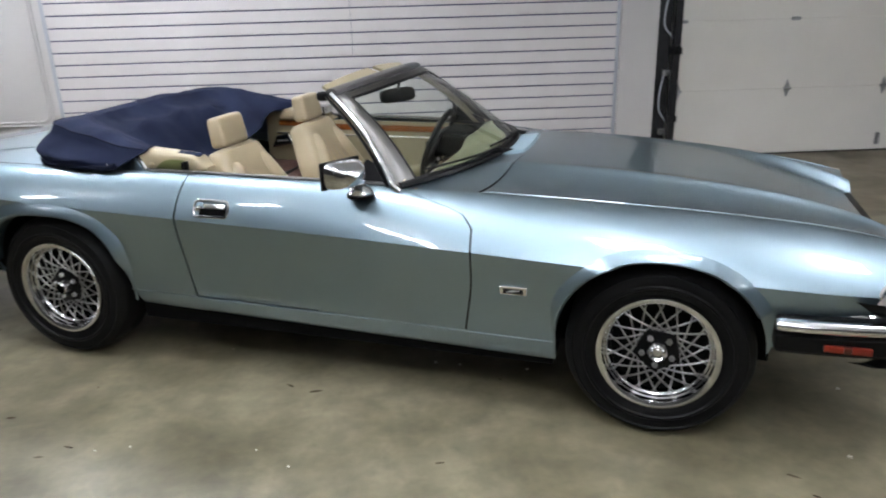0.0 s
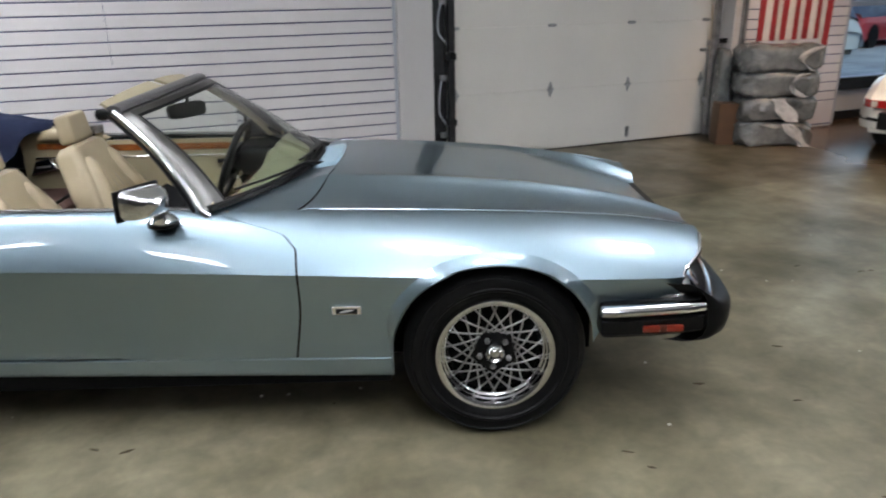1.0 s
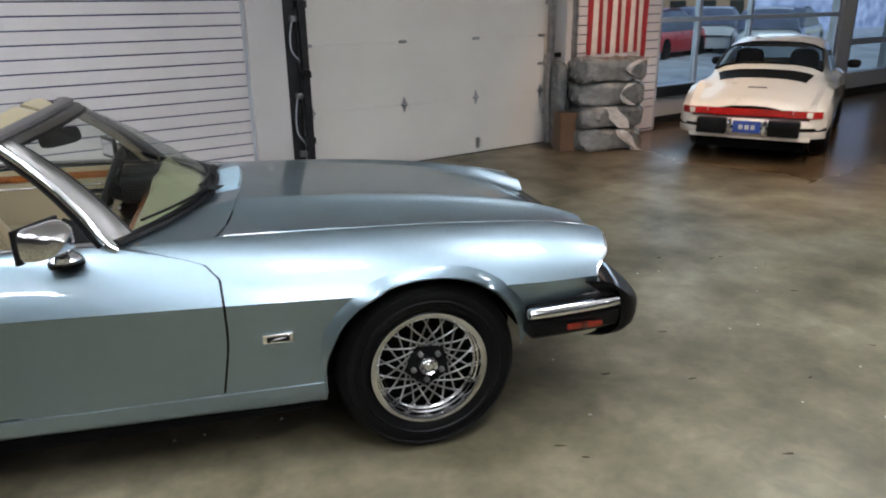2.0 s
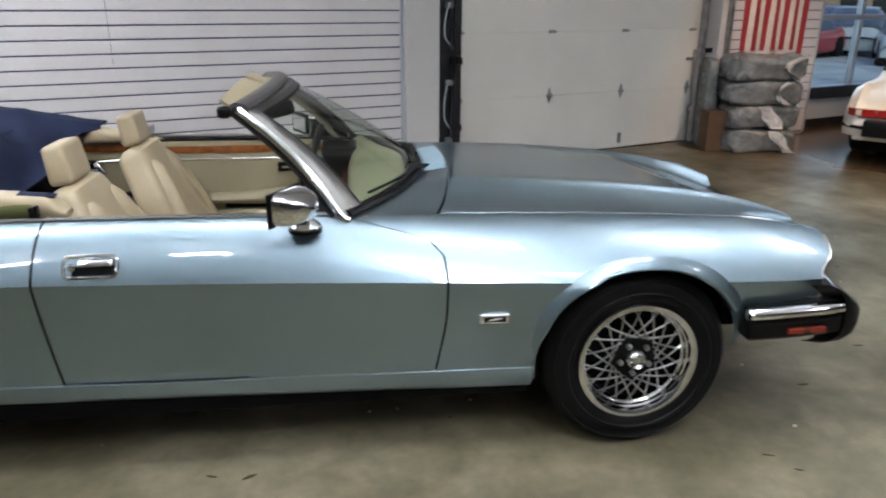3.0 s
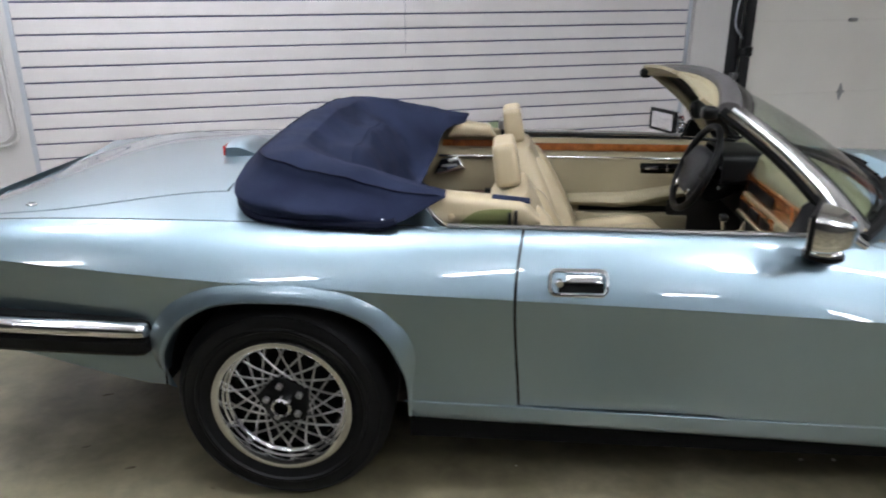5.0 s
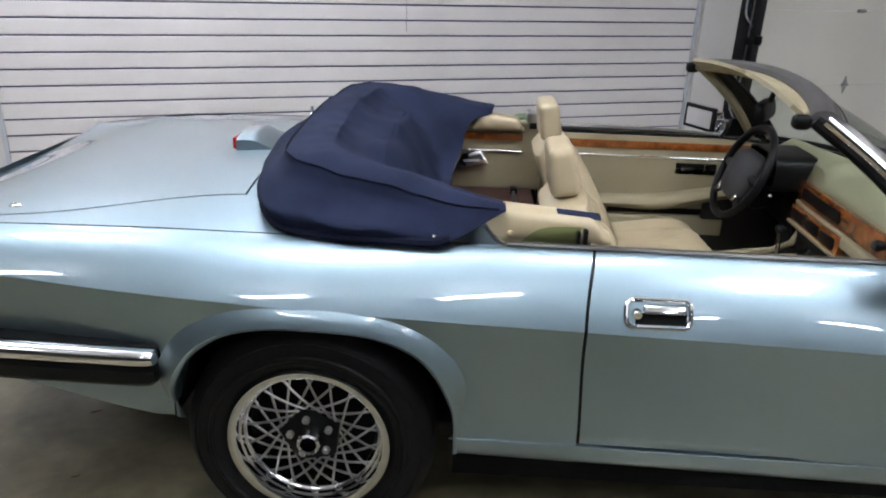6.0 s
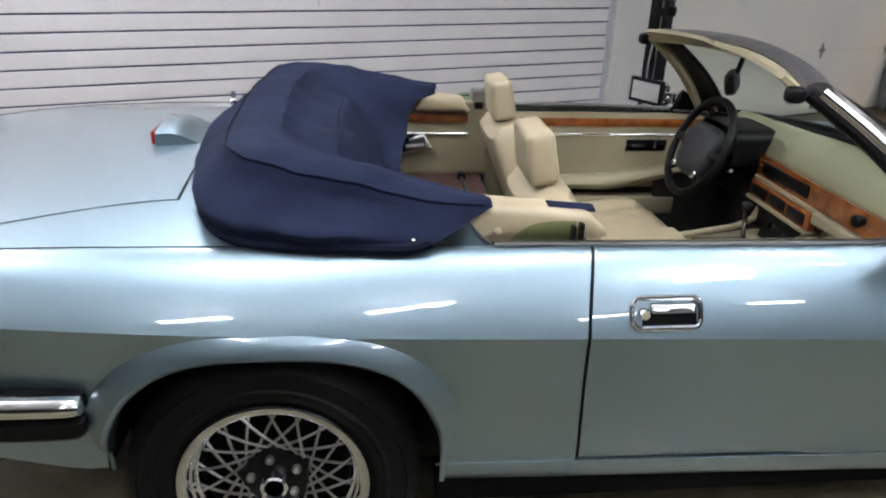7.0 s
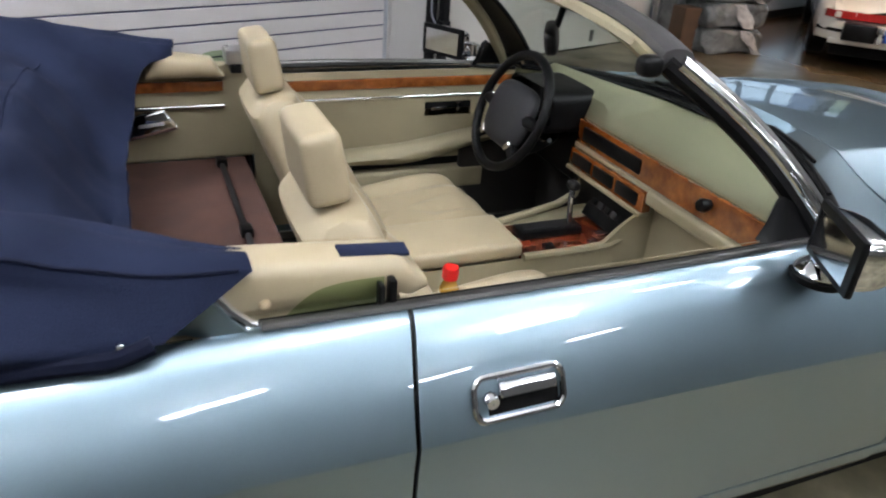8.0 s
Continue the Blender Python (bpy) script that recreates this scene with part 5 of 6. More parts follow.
for y in (-.085, .085):
    part("spoke_trim", moved(pillow(.036, .024, .014, 2.5, 10, 6), SWM @ pose(-.092, y, .012, 0, 0, 40 if y > 0 else -40)), CHROME, sw, "chrome spoke trim")
part("column", tube([SWM @ Vector((0, 0, -.01)), SWM @ Vector((0, 0, -.22))], .035, 12), BLACK, sw)

# centre console: padded box with an armrest, ahead of it a walnut tray between padded edges
def cons(u, v):
    x = -.62 + .98 * v
    top_ = .545
    near, far = .100, .100 + .075 * smooth01(-.05, .33, x)
    prof = ((-near - .01, .31), (-near - .004, top_ - .02), (-near, top_), (-near + .02, top_ - .012), (far - .02, top_ - .012), (far, top_), (far + .004, top_ - .02), (far + .01, .31))
    y, z = prof[round(u * 7)]
    return (x, y, z)
cn = part("console", sheet(cons, 7, 24), CARD, car, "tan padded centre console")
bm = box(-.47, -.03, -.098, .098, .545, .590, .018, 4)
part("console_armrest", bm, LEATHER, cn, "cream leather armrest lid")
for pts in (((-.03, -.098, .548), (.10, -.098, .546), (.24, -.098, .550), (.30, -.098, .575), (.325, -.10, .63), (.33, -.10, .66)), ((-.03, .098, .552), (.10, .13, .556), (.22, .158, .562), (.29, .172, .585), (.315, .175, .64), (.32, .175, .67))):
    part("console_edge", tube(pts, .012, 8), CARD, cn, "tan padded console edge")
def cheek(u, v):
    x = .16 + .19 * u
    return (x, -.104 - .03 * smooth01(.25, .35, x), .32 + (.235 + .115 * smooth01(.20, .345, x)) * v)
part("console_cheek", thick(sheet(cheek, 16, 6), .014), CARD, cn, "tan padded console side")
cs = part("console_top", box(-.03, .31, -.085, .10, .534, .5405, .002), WOODRED, car, "dark red walnut console top")
part("console_front", moved(box(-.012, .012, -.085, .11, -.055, .055, .004), pose(.315, 0, .595, 0, 25, 0)), BLACK, cs, "black radio and switch panel")
for k in range(5):
    part("switch_knob", moved(box(-.020, -.0125, -.070 + .034 * k, -.046 + .034 * k, -.012, .010, .003), pose(.315, 0, .595, 0, 25, 0)), DARKSTEEL if k % 2 else BLACK, cs, "small dark switch")
part("radio_dial", moved(box(-.016, -.0125, -.068, .092, .020, .044, .002), pose(.315, 0, .595, 0, 25, 0)), DARKSTEEL, cs, "dark radio display")
part("gear_gate", box(.015, .215, -.005, .060, .541, .566, .008), BLACK, cs, "black gear selector gate")
part("gate_plate", box(.03, .20, .008, .048, .5665, .569, .001, 1), DARKSTEEL, cs, "dark gate plate")
part("gear_lever", tube([(.18, .02, .566), (.175, .02, .62), (.166, .01, .685)], [.009, .008, .009], 8), CHROME, cs, "chrome gear lever")
part("gear_knob", moved(pillow(.030, .045, .028, 2.6, 10, 8), pose(.164, .005, .695)), BLACK, cs, "black gear knob")
for x, y in ((.06, -.05), (.12, -.05), (.20, -.06), (.25, -.02)):
    part("console_switch", box(x, x + .03, y - .012, y + .012, .5407, .549, .003), BLACK if x < .1 else CHROME, cs)

# small bottle standing inside the door
bt = thing("bottle", "small amber bottle with a red cap standing on the passenger seat", "bottle")
BT = pose(-.30, -.225, .480, 90, 0, 0)
part("bottle_body", moved(lathe([(.001, 0), (.022, 0), (.024, .01), (.024, .09), (.015, .112), (.015, .12)], 20), BT), AMBER, bt, "amber plastic bottle")
part("cap", moved(lathe([(.001, .148), (.018, .148), (.020, .143), (.020, .119), (.001, .119)], 20), BT), REDCAP, bt, "red cap")
part("label_band", moved(lathe([(.0245, .03), (.0245, .085)], 20), BT), PALEBAND, bt, "pale label band")


# ---- garage door ----
def garage_door():
    d = thing("garage_door", "closed white sectional overhead garage door", "garage door", WALL, kind="structure")
    for k in range(5):
        z0 = .61 * k + .0005 if k else .012
        part("panel", box(.50, 3.48, .0, .05, z0, .61 * (k + 1) - .0005, .003, 1), DOORPAINT, d, smooth=False)
    # unseen sheet added behind the panels to block outside light at the joints
    part("backing", box(.40, 3.60, .056, .10, 0, 3.04), DOORPAINT, d, smooth=False)
    # hinges along the joints: diamond plates on the lowest, flat rollers above
    plates = {}
    for k in range(1, 5):
        for u in (.56, 1.58, 2.49, 3.42):
            kind = "plate" if k == 1 else "roller"
            if kind not in plates:
                if k == 1:
                    bm = sheet(lambda p, q: ((2 * p - 1) * (.006 + .024 * (1 - abs(2 * q - 1))), -.004 - .006 * (1 - abs(2 * q - 1)), -.075 + .15 * q), 2, 8)
                    tube([(-.034, -.012, 0), (.034, -.012, 0)], .010, 8, bm)
                else:
                    bm = box(-.036, .036, -.010, 0, -.016, .016, .004)
                    tube([(-.042, -.012, 0), (.042, -.012, 0)], .010, 8, bm)
                o = put("hinge", bm, STEEL)
                plates[kind] = o.data
            else:
                o = new("hinge", plates[kind])
            o.location = (u, 0, .61 * k)
            o.parent = d
    part("bottom_seal", box(.50, 3.48, -.004, .054, 0.0, .011), DARKSTEEL, d, "black rubber bottom seal", smooth=False)
    part("lift_handle", box(2.50, 2.53, -.03, -.001, .06, .17, .006), STEEL, d, "steel lift handle")
    part("lock_bracket", box(3.38, 3.46, -.02, 0, .90, .93, .004), STEEL, d)
    for u, r in ((.49, "track"), (3.50, "track")):
        bm = box(u - .03, u + .03, -.11, -.105, .02, 2.9)
        box(u - .03, u - .026, -.11, -.05, .02, 2.9, bm=bm)
        box(u + .026, u + .03, -.11, -.05, .02, 2.9, bm=bm)
        for z in (.35, .95, 1.55):
            box(u - .045, u + .045, -.115, -.02, z, z + .06, .004, 1, bm)
        part("track", bm, DARKSTEEL if u < 1 else STEEL, d, "steel roller track", smooth=False)
    part("jamb", box(.335, .46, -.03, .03, 0, 3.0), DARKSTEEL, d, "dark door jamb", smooth=False)
    for z0, z1 in ((1.46, 1.06), (.80, .30)):
        n = 14
        pts = [(.41 - .035 * math.sin(math.pi * i / n) + .07 * smooth01(.65, 1, i / n), -.06, z0 + (z1 - z0) * i / n) for i in range(n + 1)]
        part("cable", tube(pts, .007, 6), STEELWHITE, d, "pale cable")
    for z in (1.46, .79, .26):
        part("jamb_bracket", box(.395, .46, -.075, -.031, z - .025, z + .025, .004), STEEL, d, "galvanised bracket")
    part("sensor", box(.45, .50, -.16, -.116, .96, 1.03, .006), BLACK, d, "black door sensor")
    for z in (.46, .72, .98):
        part("post_bracket", box(3.53, 3.70, -.13, -.10, z, z + .05, .004), BLACK, d, "black bracket between track and wall post")
    part("wall_post", box(3.70, 3.75, -.25, -.201, 0, 2.9, .004), STEEL, d, "galvanised wall post")
    return d


garage_door()
slat_panel("slatwall_2", 3.76, 5.19, -.20, 2.45, 0.300, "warm white slatwall panel with dark grooves", SLAT)

# flag on the slatwall
RED = material("red_cloth", (0.32, 0.022, 0.028, 1), 0.85, 0, 0.2, 12, 0.3, 600)
PALE = material("white_cloth", (0.66, 0.60, 0.55, 1), 0.85, 0, 0.1, 12, 0.3, 600)
BLUE = material("blue_cloth", (0.03, 0.04, 0.16, 1), 0.85, 0, 0.2, 12, 0.3, 600)
fl = thing("flag", "red and white striped flag hanging on the slatwall", "flag", WALL)
for i in range(13):
    def stripe(u, v, i=i):
        x = 3.92 + (i + u) * .0775
        low_ = .99 - .115 * smooth01(4.78, 4.93, x)
        return (x, -.232 + .012 * math.sin(x * 21 + v * 1.5), low_ + v * (1.95 - low_))
    part("stripe", thick(sheet(stripe, 6, 8), .003), RED if i % 2 == 0 else PALE, fl, "red stripe" if i % 2 == 0 else "white stripe")
part("canton", box(3.915, 4.47, -.252, -.247, 1.60, 1.955), BLUE, fl, "dark blue flag corner", smooth=False)

# wrapped stack
# the paler patches in the wrap's colour are painted glare of the plastic
WRAP = material("grey_wrapped_foam", (0.075, 0.083, 0.086, 1), 0.26, 0, 0.3, 5, 0.7, 22, alt=(0.20, 0.205, 0.205), fine=0.30)
FILM = material("plastic_film", (0.42, 0.41, 0.41, 1), 0.18, 0, 0.25, 9, 0.6, 30)
CARTON = material("brown_cardboard", (0.085, 0.045, 0.024, 1), 0.8, 0, 0.2, 8, 0.1, 80)
for k in range(4):
    z0 = .247 * k
    e = thing("wrapped_bundle", "grey foam bundle wrapped in clear plastic, in a stack", "bundle", pose(4.64 + .015 * math.sin(k * 2), 4.30, z0, 0, 0, -8 + 7 * (k % 2)), group="stacked bundles")
    bm = pillow(.80 - .05 * (k == 1), .52, .262, 5, 48, 24)
    for v in bm.verts:
        q = v.co * 4.5 + Vector((k * 3.1, k, 0))
        v.co += Vector((1, 1, .7)) * (.036 * noise.noise(q) + .022 * noise.noise(q * 2.7) + .008 * noise.noise(q * 7))
        v.co.x += .05 * v.co.z * (1 if k % 2 else -1)
        v.co.z = max(v.co.z, -.122) + .124
    part("wrapped_foam", bm, WRAP, e)
    def film(u, v, k=k):
        n_ = noise.noise(Vector((u * 5, v * 5, k * 2.2)))
        if k > 1:  # a pale bent edge of the wrapping
            x = .06 + .13 * abs(2 * v - 1) ** 1.5 + .055 * u + .04 * (k - 2)
        else:      # a loose sash across the lower bundles
            x = (-.16 if k else .03) + (.17 if k else .20) * (1 - v) + (.17 if k else .12) * u
        x += .02 * math.sin(7 * v + 2 * k + 3 * u)
        return (x, -.272 + .014 * n_ - .010 * math.sin(3 * u), .008 + .232 * v)
    part("plastic_film", thick(sheet(film, 16, 16), .002), FILM, e, "crumpled clear plastic film")
bm = pillow(.12, .40, .94, 7, 12, 16)
for v in bm.verts:
    v.co += Vector((1, 1, .2)) * .014 * noise.noise(v.co * 6)
    v.co.z = max(v.co.z, -.465) + .465
tagged(put("foam_pad", bm, WRAP, pose(4.21, 4.62, 0, 0, 0, -8), True), "tall grey wrapped foam pad standing behind the stack", "foam pad")
tagged(put("cardboard_box", box(4.07, 4.27, 4.20, 4.40, 0, .42, .006), CARTON), "flat brown cardboard box standing by the stack", "cardboard box")

# window wall
def window_wall():
    bm = box(5.22, U1, .05, .25, 0, .36)
    box(5.22, U1, .05, .25, 2.6, CEIL, bm=bm)
    box(10.1, 10.45, .05, .25, .36, 2.6, bm=bm)
    box(12.0, U1, .05, .25, .36, 2.6, bm=bm)
    tagged(put("wall_window", bm, WHITEWALL, WALL), "white wall below the shop window", "wall", kind="structure")
    w = thing("window_1", "large shop window with grey metal bars", "window", WALL, kind="structure")
    part("window_sill", box(5.22, 10.1, -.02, .06, .36, .50, .006), DARKSTEEL, w, "dark window sill", smooth=False)
    part("baseboard", box(5.22, U1, .03, .05, 0, .10), DARKSTEEL, w, "dark baseboard", smooth=False)
    for u in (5.26, 6.40, 7.60, 10.05):
        part("mullion", box(u - .03, u + .03, .08, .16, .50, 2.6, .004, 1), STEELWHITE, w, smooth=False)
    for z in (1.33, 2.57):
        part("transom", box(5.22, 10.1, .07, .17, z - .03, z + .03, .004, 1), STEELWHITE, w, smooth=False)
    for a, b in ((5.29, 6.37), (6.43, 7.57), (7.63, 10.02)):
        for z0, z1 in ((.5, 1.3), (1.36, 2.54)):
            p = part("pane", box(a, b, .118, .122, z0, z1), CLEAR, w, smooth=False)
            p.visible_shadow = False
    g = thing("door_1", "glazed shop door with pale frame", "door", WALL, kind="structure")
    for a, b in ((10.45, 10.55), (11.9, 12.0)):
        part("door_stile", box(a, b, .06, .14, 0, 2.2), STEELWHITE, g, smooth=False)
    part("door_rail", box(10.55, 11.9, .06, .14, 0.82, .92), STEELWHITE, g, smooth=False)
    part("door_rail", box(10.55, 11.9, .06, .14, 0.0, .12), STEELWHITE, g, smooth=False)
    p = part("pane", box(10.55, 11.9, .098, .102, .12, 2.2), CLEAR, g, smooth=False)
    p.visible_shadow = False


window_wall()
DUSK = emitter("dusk_glow", (0.22, 0.30, 0.55, 1), 2.0)
nt = DUSK.node_tree
tex, tc, rm = nt.nodes.new("ShaderNodeTexNoise"), nt.nodes.new("ShaderNodeTexCoord"), nt.nodes.new("ShaderNodeValToRGB")
tex.inputs["Scale"].default_value, tex.inputs["Detail"].default_value = 1.7, 6
rm.color_ramp.elements[0].position, rm.color_ramp.elements[1].position = 0.35, 0.65
rm.color_ramp.elements[0].color, rm.color_ramp.elements[1].color = (0.012, 0.013, 0.035, 1), (0.17, 0.19, 0.32, 1)
nt.links.new(tc.outputs["Object"], tex.inputs["Vector"])
nt.links.new(tex.outputs["Fac"], rm.inputs["Fac"])
nt.links.new(rm.outputs["Color"], nt.nodes["Principled BSDF"].inputs["Emission Color"])
bd = put("backdrop", box(-10, 60, 16, 16.1, -1, 14), DUSK, WALL)
tagged(bd, "blue dusk street beyond the window", "backdrop", kind="structure")
SNOW = material("snowy_ground", (0.5, 0.54, 0.62, 1), 0.8, 0, 0.3, 1.0)
tagged(put("ground", box(-12, 60, .6, 16, -.3, -.12), SNOW, WALL), "snowy car park ground", "ground", kind="structure")



# far shed across the street
TANWALL = material("tan_boards", (0.42, 0.28, 0.20, 1), 0.8, 0, 0.2, 2.0, 0.2, 30)
shed = thing("street_shed", "low tan boarded shed across the street", "shed", WALL @ pose(25.0, 14.2, -.12))
part("wall", box(-3.2, 3.2, -1, 1, 0, 2.1), TANWALL, shed, smooth=False)
part("roof", box(-3.4, 3.4, -1.2, 1.2, 2.101, 2.25, .02), DARKSTEEL, shed, smooth=False)
for x in (-2.0, 0.0, 2.0):
    part("window", box(x - .5, x + .5, -1.02, -1.001, .9, 1.7), DARKSTEEL, shed, "dark window", smooth=False)


# ---- cream coupe seen from behind ----
TINTED = glass("tinted_car_glass", (0.60, 0.64, 0.68, 1))
BLACKGLASS = material("dark_window", (0.012, 0.014, 0.018, 1), 0.06, 0, 0.3, 3, coat=1)
COUPE = .905


def coupe():
    c = thing("coupe_car", "cream white classic rear-engined coupe seen from behind", "car", pose(6.193, 3.654, 0, 0, 0, 44) @ Matrix.Diagonal((COUPE, COUPE * .95, COUPE, 1)))
    half = curve((-.985, .62), (-.95, .70), (-.88, .765), (-.75, .80), (-.5, .825), (0, .825), (.5, .815), (1.1, .79), (2.2, .80), (2.9, .74), (3.2, .52))
    top = curve((-.985, .635), (-.93, .68), (-.75, .745), (-.45, .83), (-.15, .925), (.15, 1.06), (.5, 1.215), (.85, 1.295), (1.2, 1.31), (1.5, 1.26), (1.75, 1.12), (2.0, .92), (2.3, .84), (2.8, .74), (3.2, .54))

    def section(x, k):
        """Points across the half section from the middle of the roof to the sill; k 0 to 9."""
        zt, hw = top(x), half(x)
        tall = smooth01(.84, 1.05, zt)
        wr = (.545 + (1.31 - zt) * .30) * tall + hw * .62 * (1 - tall)
        b = min(.82, zt - .03)
        pts = ((0, zt), (wr * .5, zt - .008), (wr * .82, zt - .03 - .01 * tall), (wr, zt - .06 - .03 * tall),
               (wr + (.69 - wr) * .55 * tall + (hw * .85 - wr) * .6 * (1 - tall), zt - .08 + (b - zt + .05) * .6 * tall), (max(.68, hw * .86), b), (hw * .965, b - .055), (hw, .60 if zt > .66 else zt - .05), (hw, .42), (hw - .06, .22 + .12 * smooth01(-.35, -.7, x)))
        return pts[k]

    def at(u, v):
        x = -.98 + 4.18 * v
        i = round(u * 18)
        y, z = section(x, abs(i - 9))
        return (x, y if i >= 9 else -y, z)
    bm = sheet(at, 18, 80)
    holes = []
    for f in bm.faces:
        p = f.calc_center_median()
        if (.06 < p.x < .53 or 1.55 < p.x < 1.93) and abs(p.y) < section(p.x, 3)[0]:
            holes.append(f)
    bmesh.ops.delete(bm, geom=holes, context="FACES")
    part("body", bm, CREAMPAINT, c, "cream white body")
    part("cabin_lining", box(.05, 1.95, -.62, .62, .50, .86, .02), BLACK, c, "black cabin lining")
    part("headlining", sheet(lambda u, v: (.60 + .92 * u, (v - .5) * 1.0, top(.60 + .92 * u) - .07), 8, 4), CARD, c, "dark headlining")

    def skin(x, w, lift):
        """On the top surface, w from -1 to 1 across the glass."""
        p = [section(x, k) for k in range(4)]
        t = abs(w) * 2.6
        i = min(2, int(t))
        y = p[i][0] + (p[i + 1][0] - p[i][0]) * (t - i)
        z = p[i][1] + (p[i + 1][1] - p[i][1]) * (t - i)
        return (x - lift * .6, math.copysign(y, w), z + lift)
    def pane(x0, x1, wd, lift=.006):
        return sheet(lambda u, v: skin(x0 + (x1 - x0) * v, (2 * u - 1) * wd, lift), 20, 8)
    rw = part("rear_window", pane(.045, .545, 1.145), TINTED, c, "tinted sloping rear window")
    seal = [skin(.05, -1.13 + .113 * i, .010) for i in range(21)] + [skin(.05 + .049 * i, 1.13, .010) for i in range(1, 11)] + [skin(.54, 1.13 - .113 * i, .010) for i in range(1, 21)] + [skin(.54 - .049 * i, -1.13, .010) for i in range(1, 10)]
    part("window_seal", tube(seal + seal[:1], .012, 6, ends=False), BLACK, rw, "black rubber window seal")
    part("engine_grille", pane(-.30, -.08, 1.0), BLACK, c, "black slatted engine grille")
    part("script_bar", sheet(lambda u, v: skin(-.60 + .03 * v, (2 * u - 1) * .16, .006), 6, 1), BLACK, c, "small dark script reduced to a bar")
    part("windscreen", pane(1.53, 1.95, 1.145), TINTED, c, "tinted windscreen")
    def wrap(y0, y1, x, deep, cut=0.0):
        """A lamp that follows the rounded tail."""
        def at_(u, v):
            y = y0 + (y1 - y0) * u
            k = round(v * 4) % 4
            return (x + 3.9 * max(0, abs(y) - .6) ** 2 + (deep if k > 1 else 0), y * (.985 if k > 1 else 1), .530 + cut + (.076 - 2 * cut if k in (1, 2) else 0))
        return sheet(at_, 10, 4, close_v=True)
    for y in (-.27, .27):
        part("seat_back", moved(pillow(.12, .36, .38, 4, 12, 10), pose(.86, y * 1.25, .95, 0, -12, 0)), BLACK, c, "dark seat back inside")
    for sign in (-1, 1):
        def sw_(u, v):
            x = .75 + .95 * u
            a, b = section(x, 3), section(x, 5)
            t = .15 + .72 * v
            return (x, sign * (a[0] + (b[0] - a[0]) * t + .012), a[1] + (b[1] - a[1]) * t)
        part("side_window", sheet(sw_, 16, 6), BLACKGLASS, c, "dark side window")
        part("door_mirror", moved(pillow(.09, .17, .11, 3, 10, 8), pose(1.62, sign * .90, .92)), BLACK, c, "black door mirror")
        part("tail_lamp", wrap(sign * .46, sign * .755, -1.000, .10), LENS_RED, c, "red tail lamp")
        part("reverse_lamp", wrap(sign * .60, sign * .66, -1.006, .05, .01), PALE, c)
        part("bumper_pad", box(-1.12, -.98, *sorted((sign * .22, sign * .55)), .335, .505, .02), BLACK, c, "black bumper pad")
        part("bumperette", box(-1.105, -.99, *sorted((sign * .165, sign * .21)), .34, .50, .01), CHROME, c, "chrome bumper post")
    part("reflector_band", wrap(-.455, .455, -.998, .10), LENS_RED, c, "dark red reflector band")
    def bump(u, v):
        w = 2 * u - 1
        prof = ((-.90, .30), (-1.01, .31), (-1.05, .36), (-1.05, .47), (-1.02, .505), (-.90, .51))
        x, z = prof[round(v * 5)]
        return (x + .20 * abs(w) ** 6 + .03 * w * w, w * .80, z)
    b = part("rear_bumper", sheet(bump, 36, 5), CREAMPAINT, c, "cream bumper")
    part("bumper_strip", sheet(lambda u, v: (-1.055 + .20 * abs(2 * u - 1) ** 6 + .03 * (2 * u - 1) ** 2, (2 * u - 1) * .802, .395 + .035 * v), 36, 1), BLACK, b, "black rubber strip")
    part("number_plate", box(-1.085, -1.07, -.15, .15, .355, .485, .004), PLATEBLUE, b, "blue number plate with plain bars")
    for k in range(3):
        part("plate_bar", box(-1.088, -1.086, -.09 + .065 * k, -.045 + .065 * k, .395, .445), PALEBAND, b, "pale bar", smooth=False)
    part("valance", box(-.98, -.86, -.66, .66, .275, .33, .02), CREAMPAINT, c)
    for x in (0.0, 2.27):
        for sign in (-1, 1):
            t_ = part("tyre", moved(lathe([(.19, -.10), (.28, -.108), (.312, -.08), (.312, .08), (.28, .108), (.19, .10)], 32), pose(x, sign * .70, .312, 0, 0, 0 if sign < 0 else 180)), RUBBER, c, "black tyre")
            part("rim", moved(lathe([(.001, -.05), (.06, -.07), (.17, -.08), (.195, -.105), (.195, .10), (.001, .05)], 24), pose(x, sign * .70, .312, 0, 0, 0 if sign < 0 else 180)), DARKSTEEL, t_, "dark wheel")
    part("underbody", box(-.80, 2.9, -.60, .60, .14, .5), UNDER, c, smooth=False)
    return c


PLATEBLUE = material("blue_plate", (.03, .07, .30, 1), .4)
coupe()


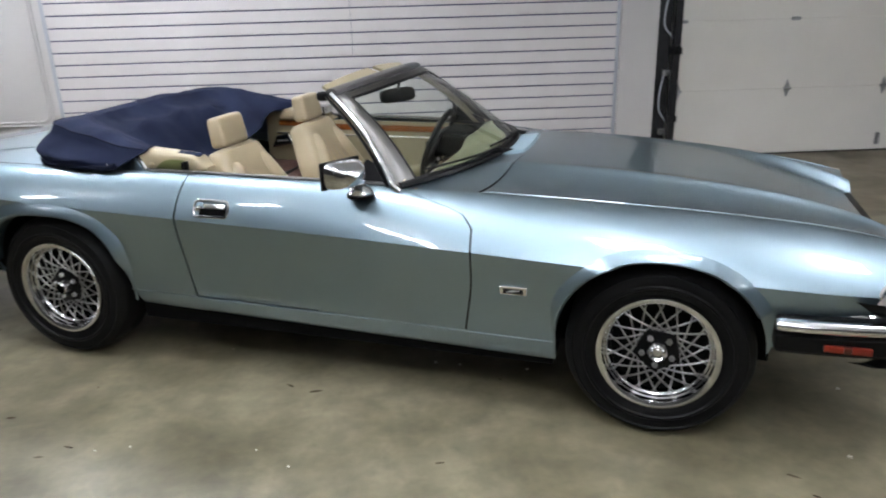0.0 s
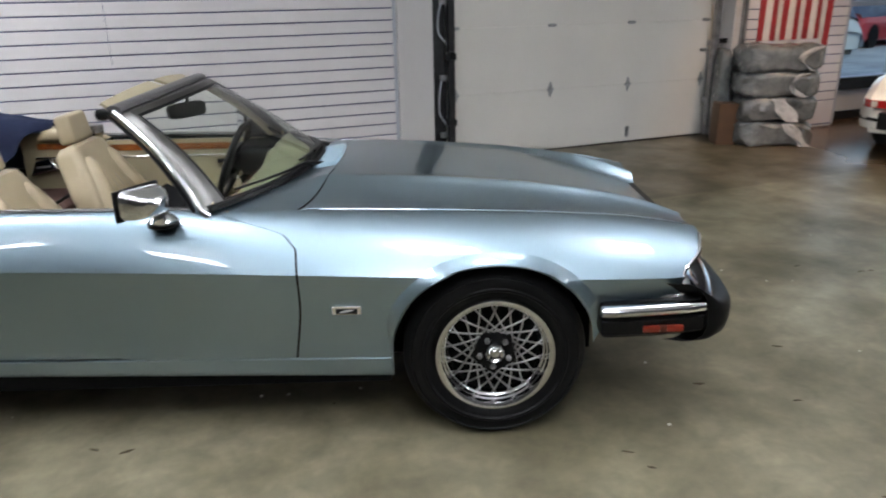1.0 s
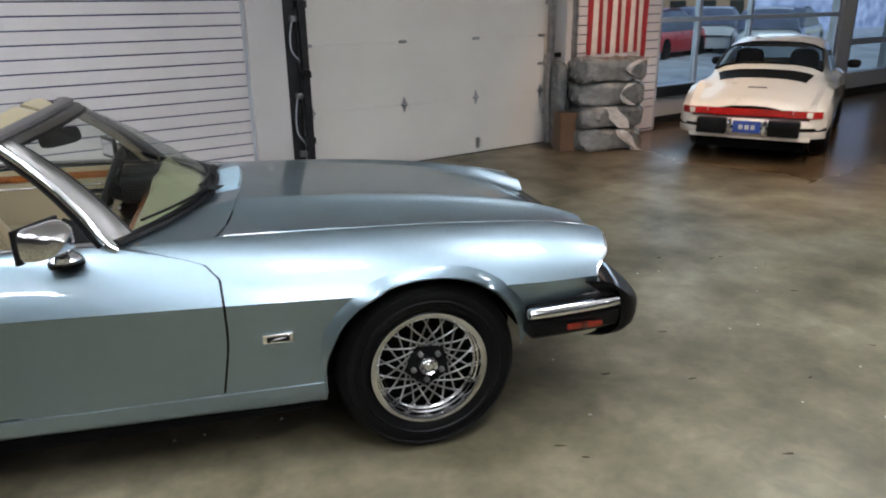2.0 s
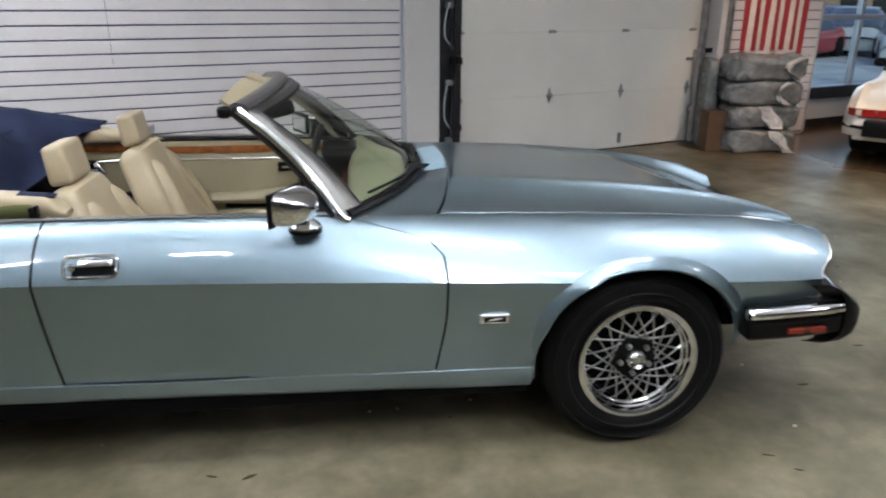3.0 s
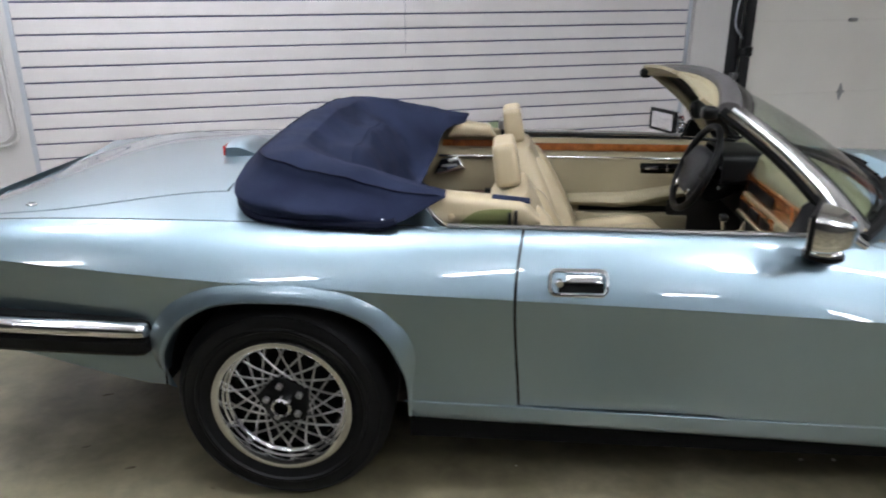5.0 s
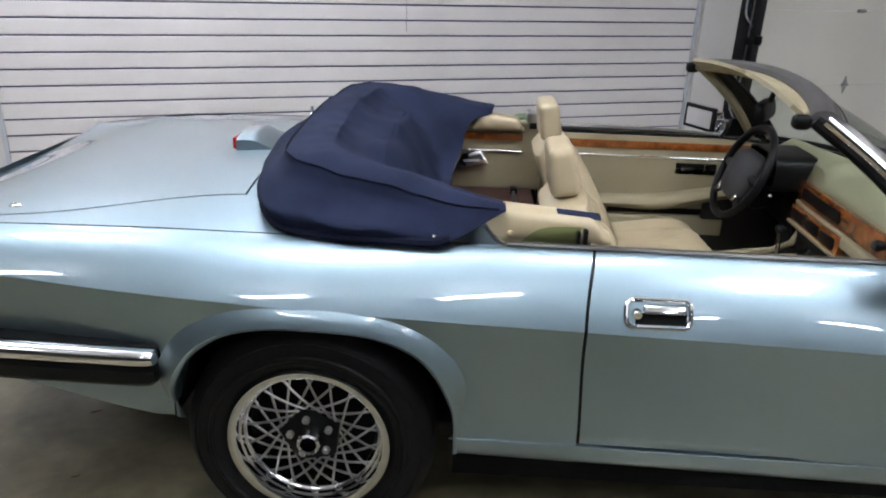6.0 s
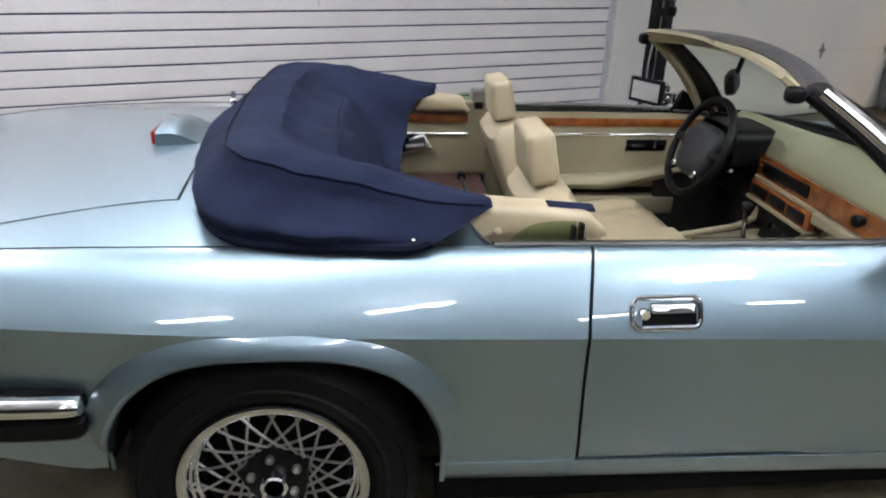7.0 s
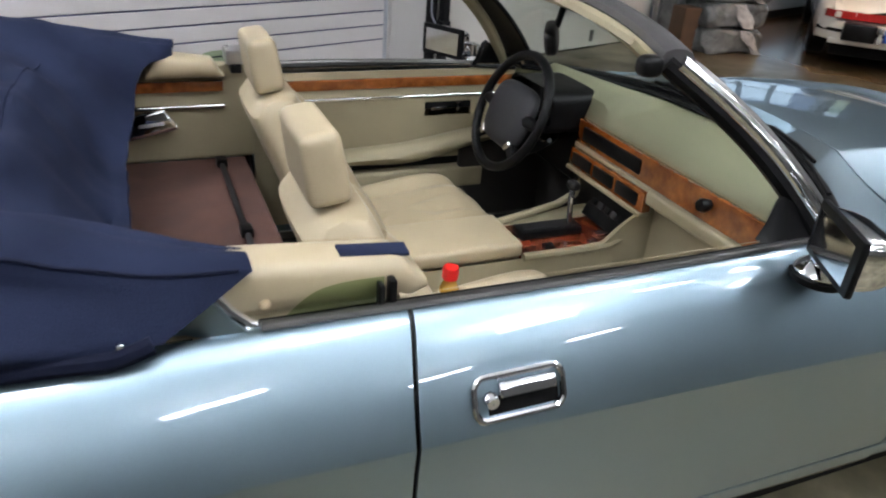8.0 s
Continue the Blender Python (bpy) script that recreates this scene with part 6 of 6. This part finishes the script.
# ---- parked cars outside the window ----
def parked_car(paint, label, u, v, turn):
    c = thing("parked_car", label, "car", WALL @ pose(u, v, -.12, 0, 0, turn), group="cars in the street")
    low = curve((-2.2, .60), (-2.0, .85), (-1.4, .92), (1.0, .92), (1.9, .85), (2.2, .55))
    roof = curve((-2.0, .88), (-1.5, 1.35), (-1.0, 1.46), (.2, 1.48), (.7, 1.35), (1.3, .92))
    def body(a, b, x):
        return sheet(lambda p, q: (a + (b - a) * q, .88 * math.copysign(min(1, abs(math.cos(math.pi * p)) ** .35), math.cos(math.pi * p)), .25 + (x(a + (b - a) * q) - .25) * math.sin(math.pi * p) ** .45), 24, 30)
    part("body", body(-2.2, 2.2, low), paint, c)
    part("lower_body", box(-2.1, 2.1, -.85, .85, .17, .56, .06), paint, c)
    part("cabin", sheet(lambda p, q: (-1.95 + 3.2 * q, (.80 - .12 * math.sin(math.pi * p)) * math.copysign(min(1, abs(math.cos(math.pi * p)) ** .35), math.cos(math.pi * p)), .80 + (roof(-1.95 + 3.2 * q) - .80) * math.sin(math.pi * p) ** .45), 24, 24), STREETGLASS, c, "dark glazed cabin")
    part("roof_skin", sheet(lambda p, q: (-1.3 + 1.7 * q, (2 * p - 1) * .62, roof(-1.3 + 1.7 * q) + .012 - .03 * (2 * p - 1) ** 2), 10, 14), paint, c)
    for x in (-1.35, 1.35):
        for y in (-.80, .80):
            part("tyre", moved(lathe([(.001, -.10), (.20, -.10), (.31, -.09), (.31, .09), (.20, .10), (.001, .10)], 20), pose(x, y, .31)), RUBBER, c)
    return c


STREETWHITE = material("white_street_car", (0.62, 0.65, 0.70, 1), 0.3, 0, 0.1, 3, coat=.6)
STREETRED = material("red_street_car", (0.55, 0.05, 0.06, 1), 0.3, 0, 0.1, 3, coat=.6)
STREETGLASS = material("frosted_car_windows", (0.13, 0.15, 0.24, 1), 0.35, 0, 0.4, 3)
STREETBLUE = material("blue_street_car", (0.27, 0.33, 0.52, 1), 0.3, 0, 0.1, 3, coat=.6)
for paint, word, u, v, turn in ((STREETWHITE, "white", 9.2, 8.0, 80), (STREETRED, "red", 11.5, 11.0, 15), (STREETBLUE, "blue", 16.2, 11.5, 10), (STREETWHITE, "white", 14.0, 8.8, 60), (STREETBLUE, "blue", 21.5, 11.0, 20), (STREETWHITE, "white", 21.0, 10.0, 30), (STREETRED, "red", 17.2, 9.4, 15), (STREETWHITE, "white", 18.6, 6.6, 35), (STREETBLUE, "blue", 23.0, 8.4, 20), (STREETWHITE, "white", 12.0, 9.6, 50)):
    parked_car(paint, word + " parked car in the dusk street", u, v, turn)


# ---- warm spotlights over the far bay ----
def spotlight(x, y, tx, ty, power, tz=0.0):
    m = pose(x, y, CEIL - .001)
    e = thing("ceiling_spotlight", "small warm ceiling spotlight", "spotlight", m, group="warm spotlights")
    part("stem", tube([(0, 0, 0), (0, 0, -.12)], .012, 8), DARKSTEEL, e)
    aim = Vector((tx - x, ty - y, tz - CEIL)).normalized()
    turn = aim.to_track_quat("-Z", "Y").to_matrix().to_4x4()
    part("can", moved(moved(lathe([(.05, -.10), (.055, 0), (.03, .05), (.001, .05)], 20), pose(0, 0, 0, 90)), Matrix.Translation((0, 0, -.16)) @ turn), DARKSTEEL, e, "dark lamp can")
    lamp = bpy.data.lights.new("spot", "SPOT")
    lamp.energy, lamp.color, lamp.spot_size, lamp.spot_blend, lamp.shadow_soft_size = power, (1.0, .64, .36), radians(58), .8, .05
    lo = new("spot", lamp)
    lo.matrix_world = m @ Matrix.Translation((0, 0, -.16)) @ turn @ Matrix.Translation((0, 0, -.12))
    return e


spotlight(5.0, 2.4, 5.15, 4.6, 150, 0.6)
spotlight(6.4, 3.2, 6.3, 4.2, 50)
spotlight(8.4, 3.6, 8.0, 4.6, 70)
spotlight(5.6, 0.6, 5.2, 2.5, 240)


# ---- litter on the floor ----
LITTER = material("dry_leaf_litter", (0.06, 0.042, 0.022, 1), 0.9, 0, 0.4, 30)
bm = bmesh.new()
rnd = random.Random(7)
for k in range(70):
    x, y = rnd.uniform(-2.4, 4.2), rnd.uniform(-2.6, 1.6)
    if -2.0 < x < 1.9 and -.5 < y:
        continue
    s, a = rnd.uniform(.004, .011) * (1.3 if k % 6 == 0 else 1), rnd.uniform(-.5, .5)
    pts = []
    for i in range(8):
        b = i * math.pi / 4
        p, q = 2.6 * s * math.cos(b) * rnd.uniform(.75, 1.1), .62 * s * math.sin(b) * rnd.uniform(.6, 1.3)
        pts.append(bm.verts.new((x + p * math.cos(a) - q * math.sin(a), y + p * math.sin(a) + q * math.cos(a), .002 + rnd.uniform(0, .002))))
    bm.faces.new(pts)
tagged(put("leaf_litter", bm, LITTER), "scattered dry leaf bits on the concrete", "litter", kind="stuff")
bm = bmesh.new()
for k in range(60):
    x, y, s = rnd.uniform(-2.4, 4.2), rnd.uniform(-2.6, 2.4), rnd.uniform(.003, .009)
    box(x, x + s * 1.6, y, y + s, .0, .002 + s * .4, bm=bm)
tagged(put("paint_specks", bm, PALEBAND), "small pale specks and chips on the concrete", "litter", kind="stuff")
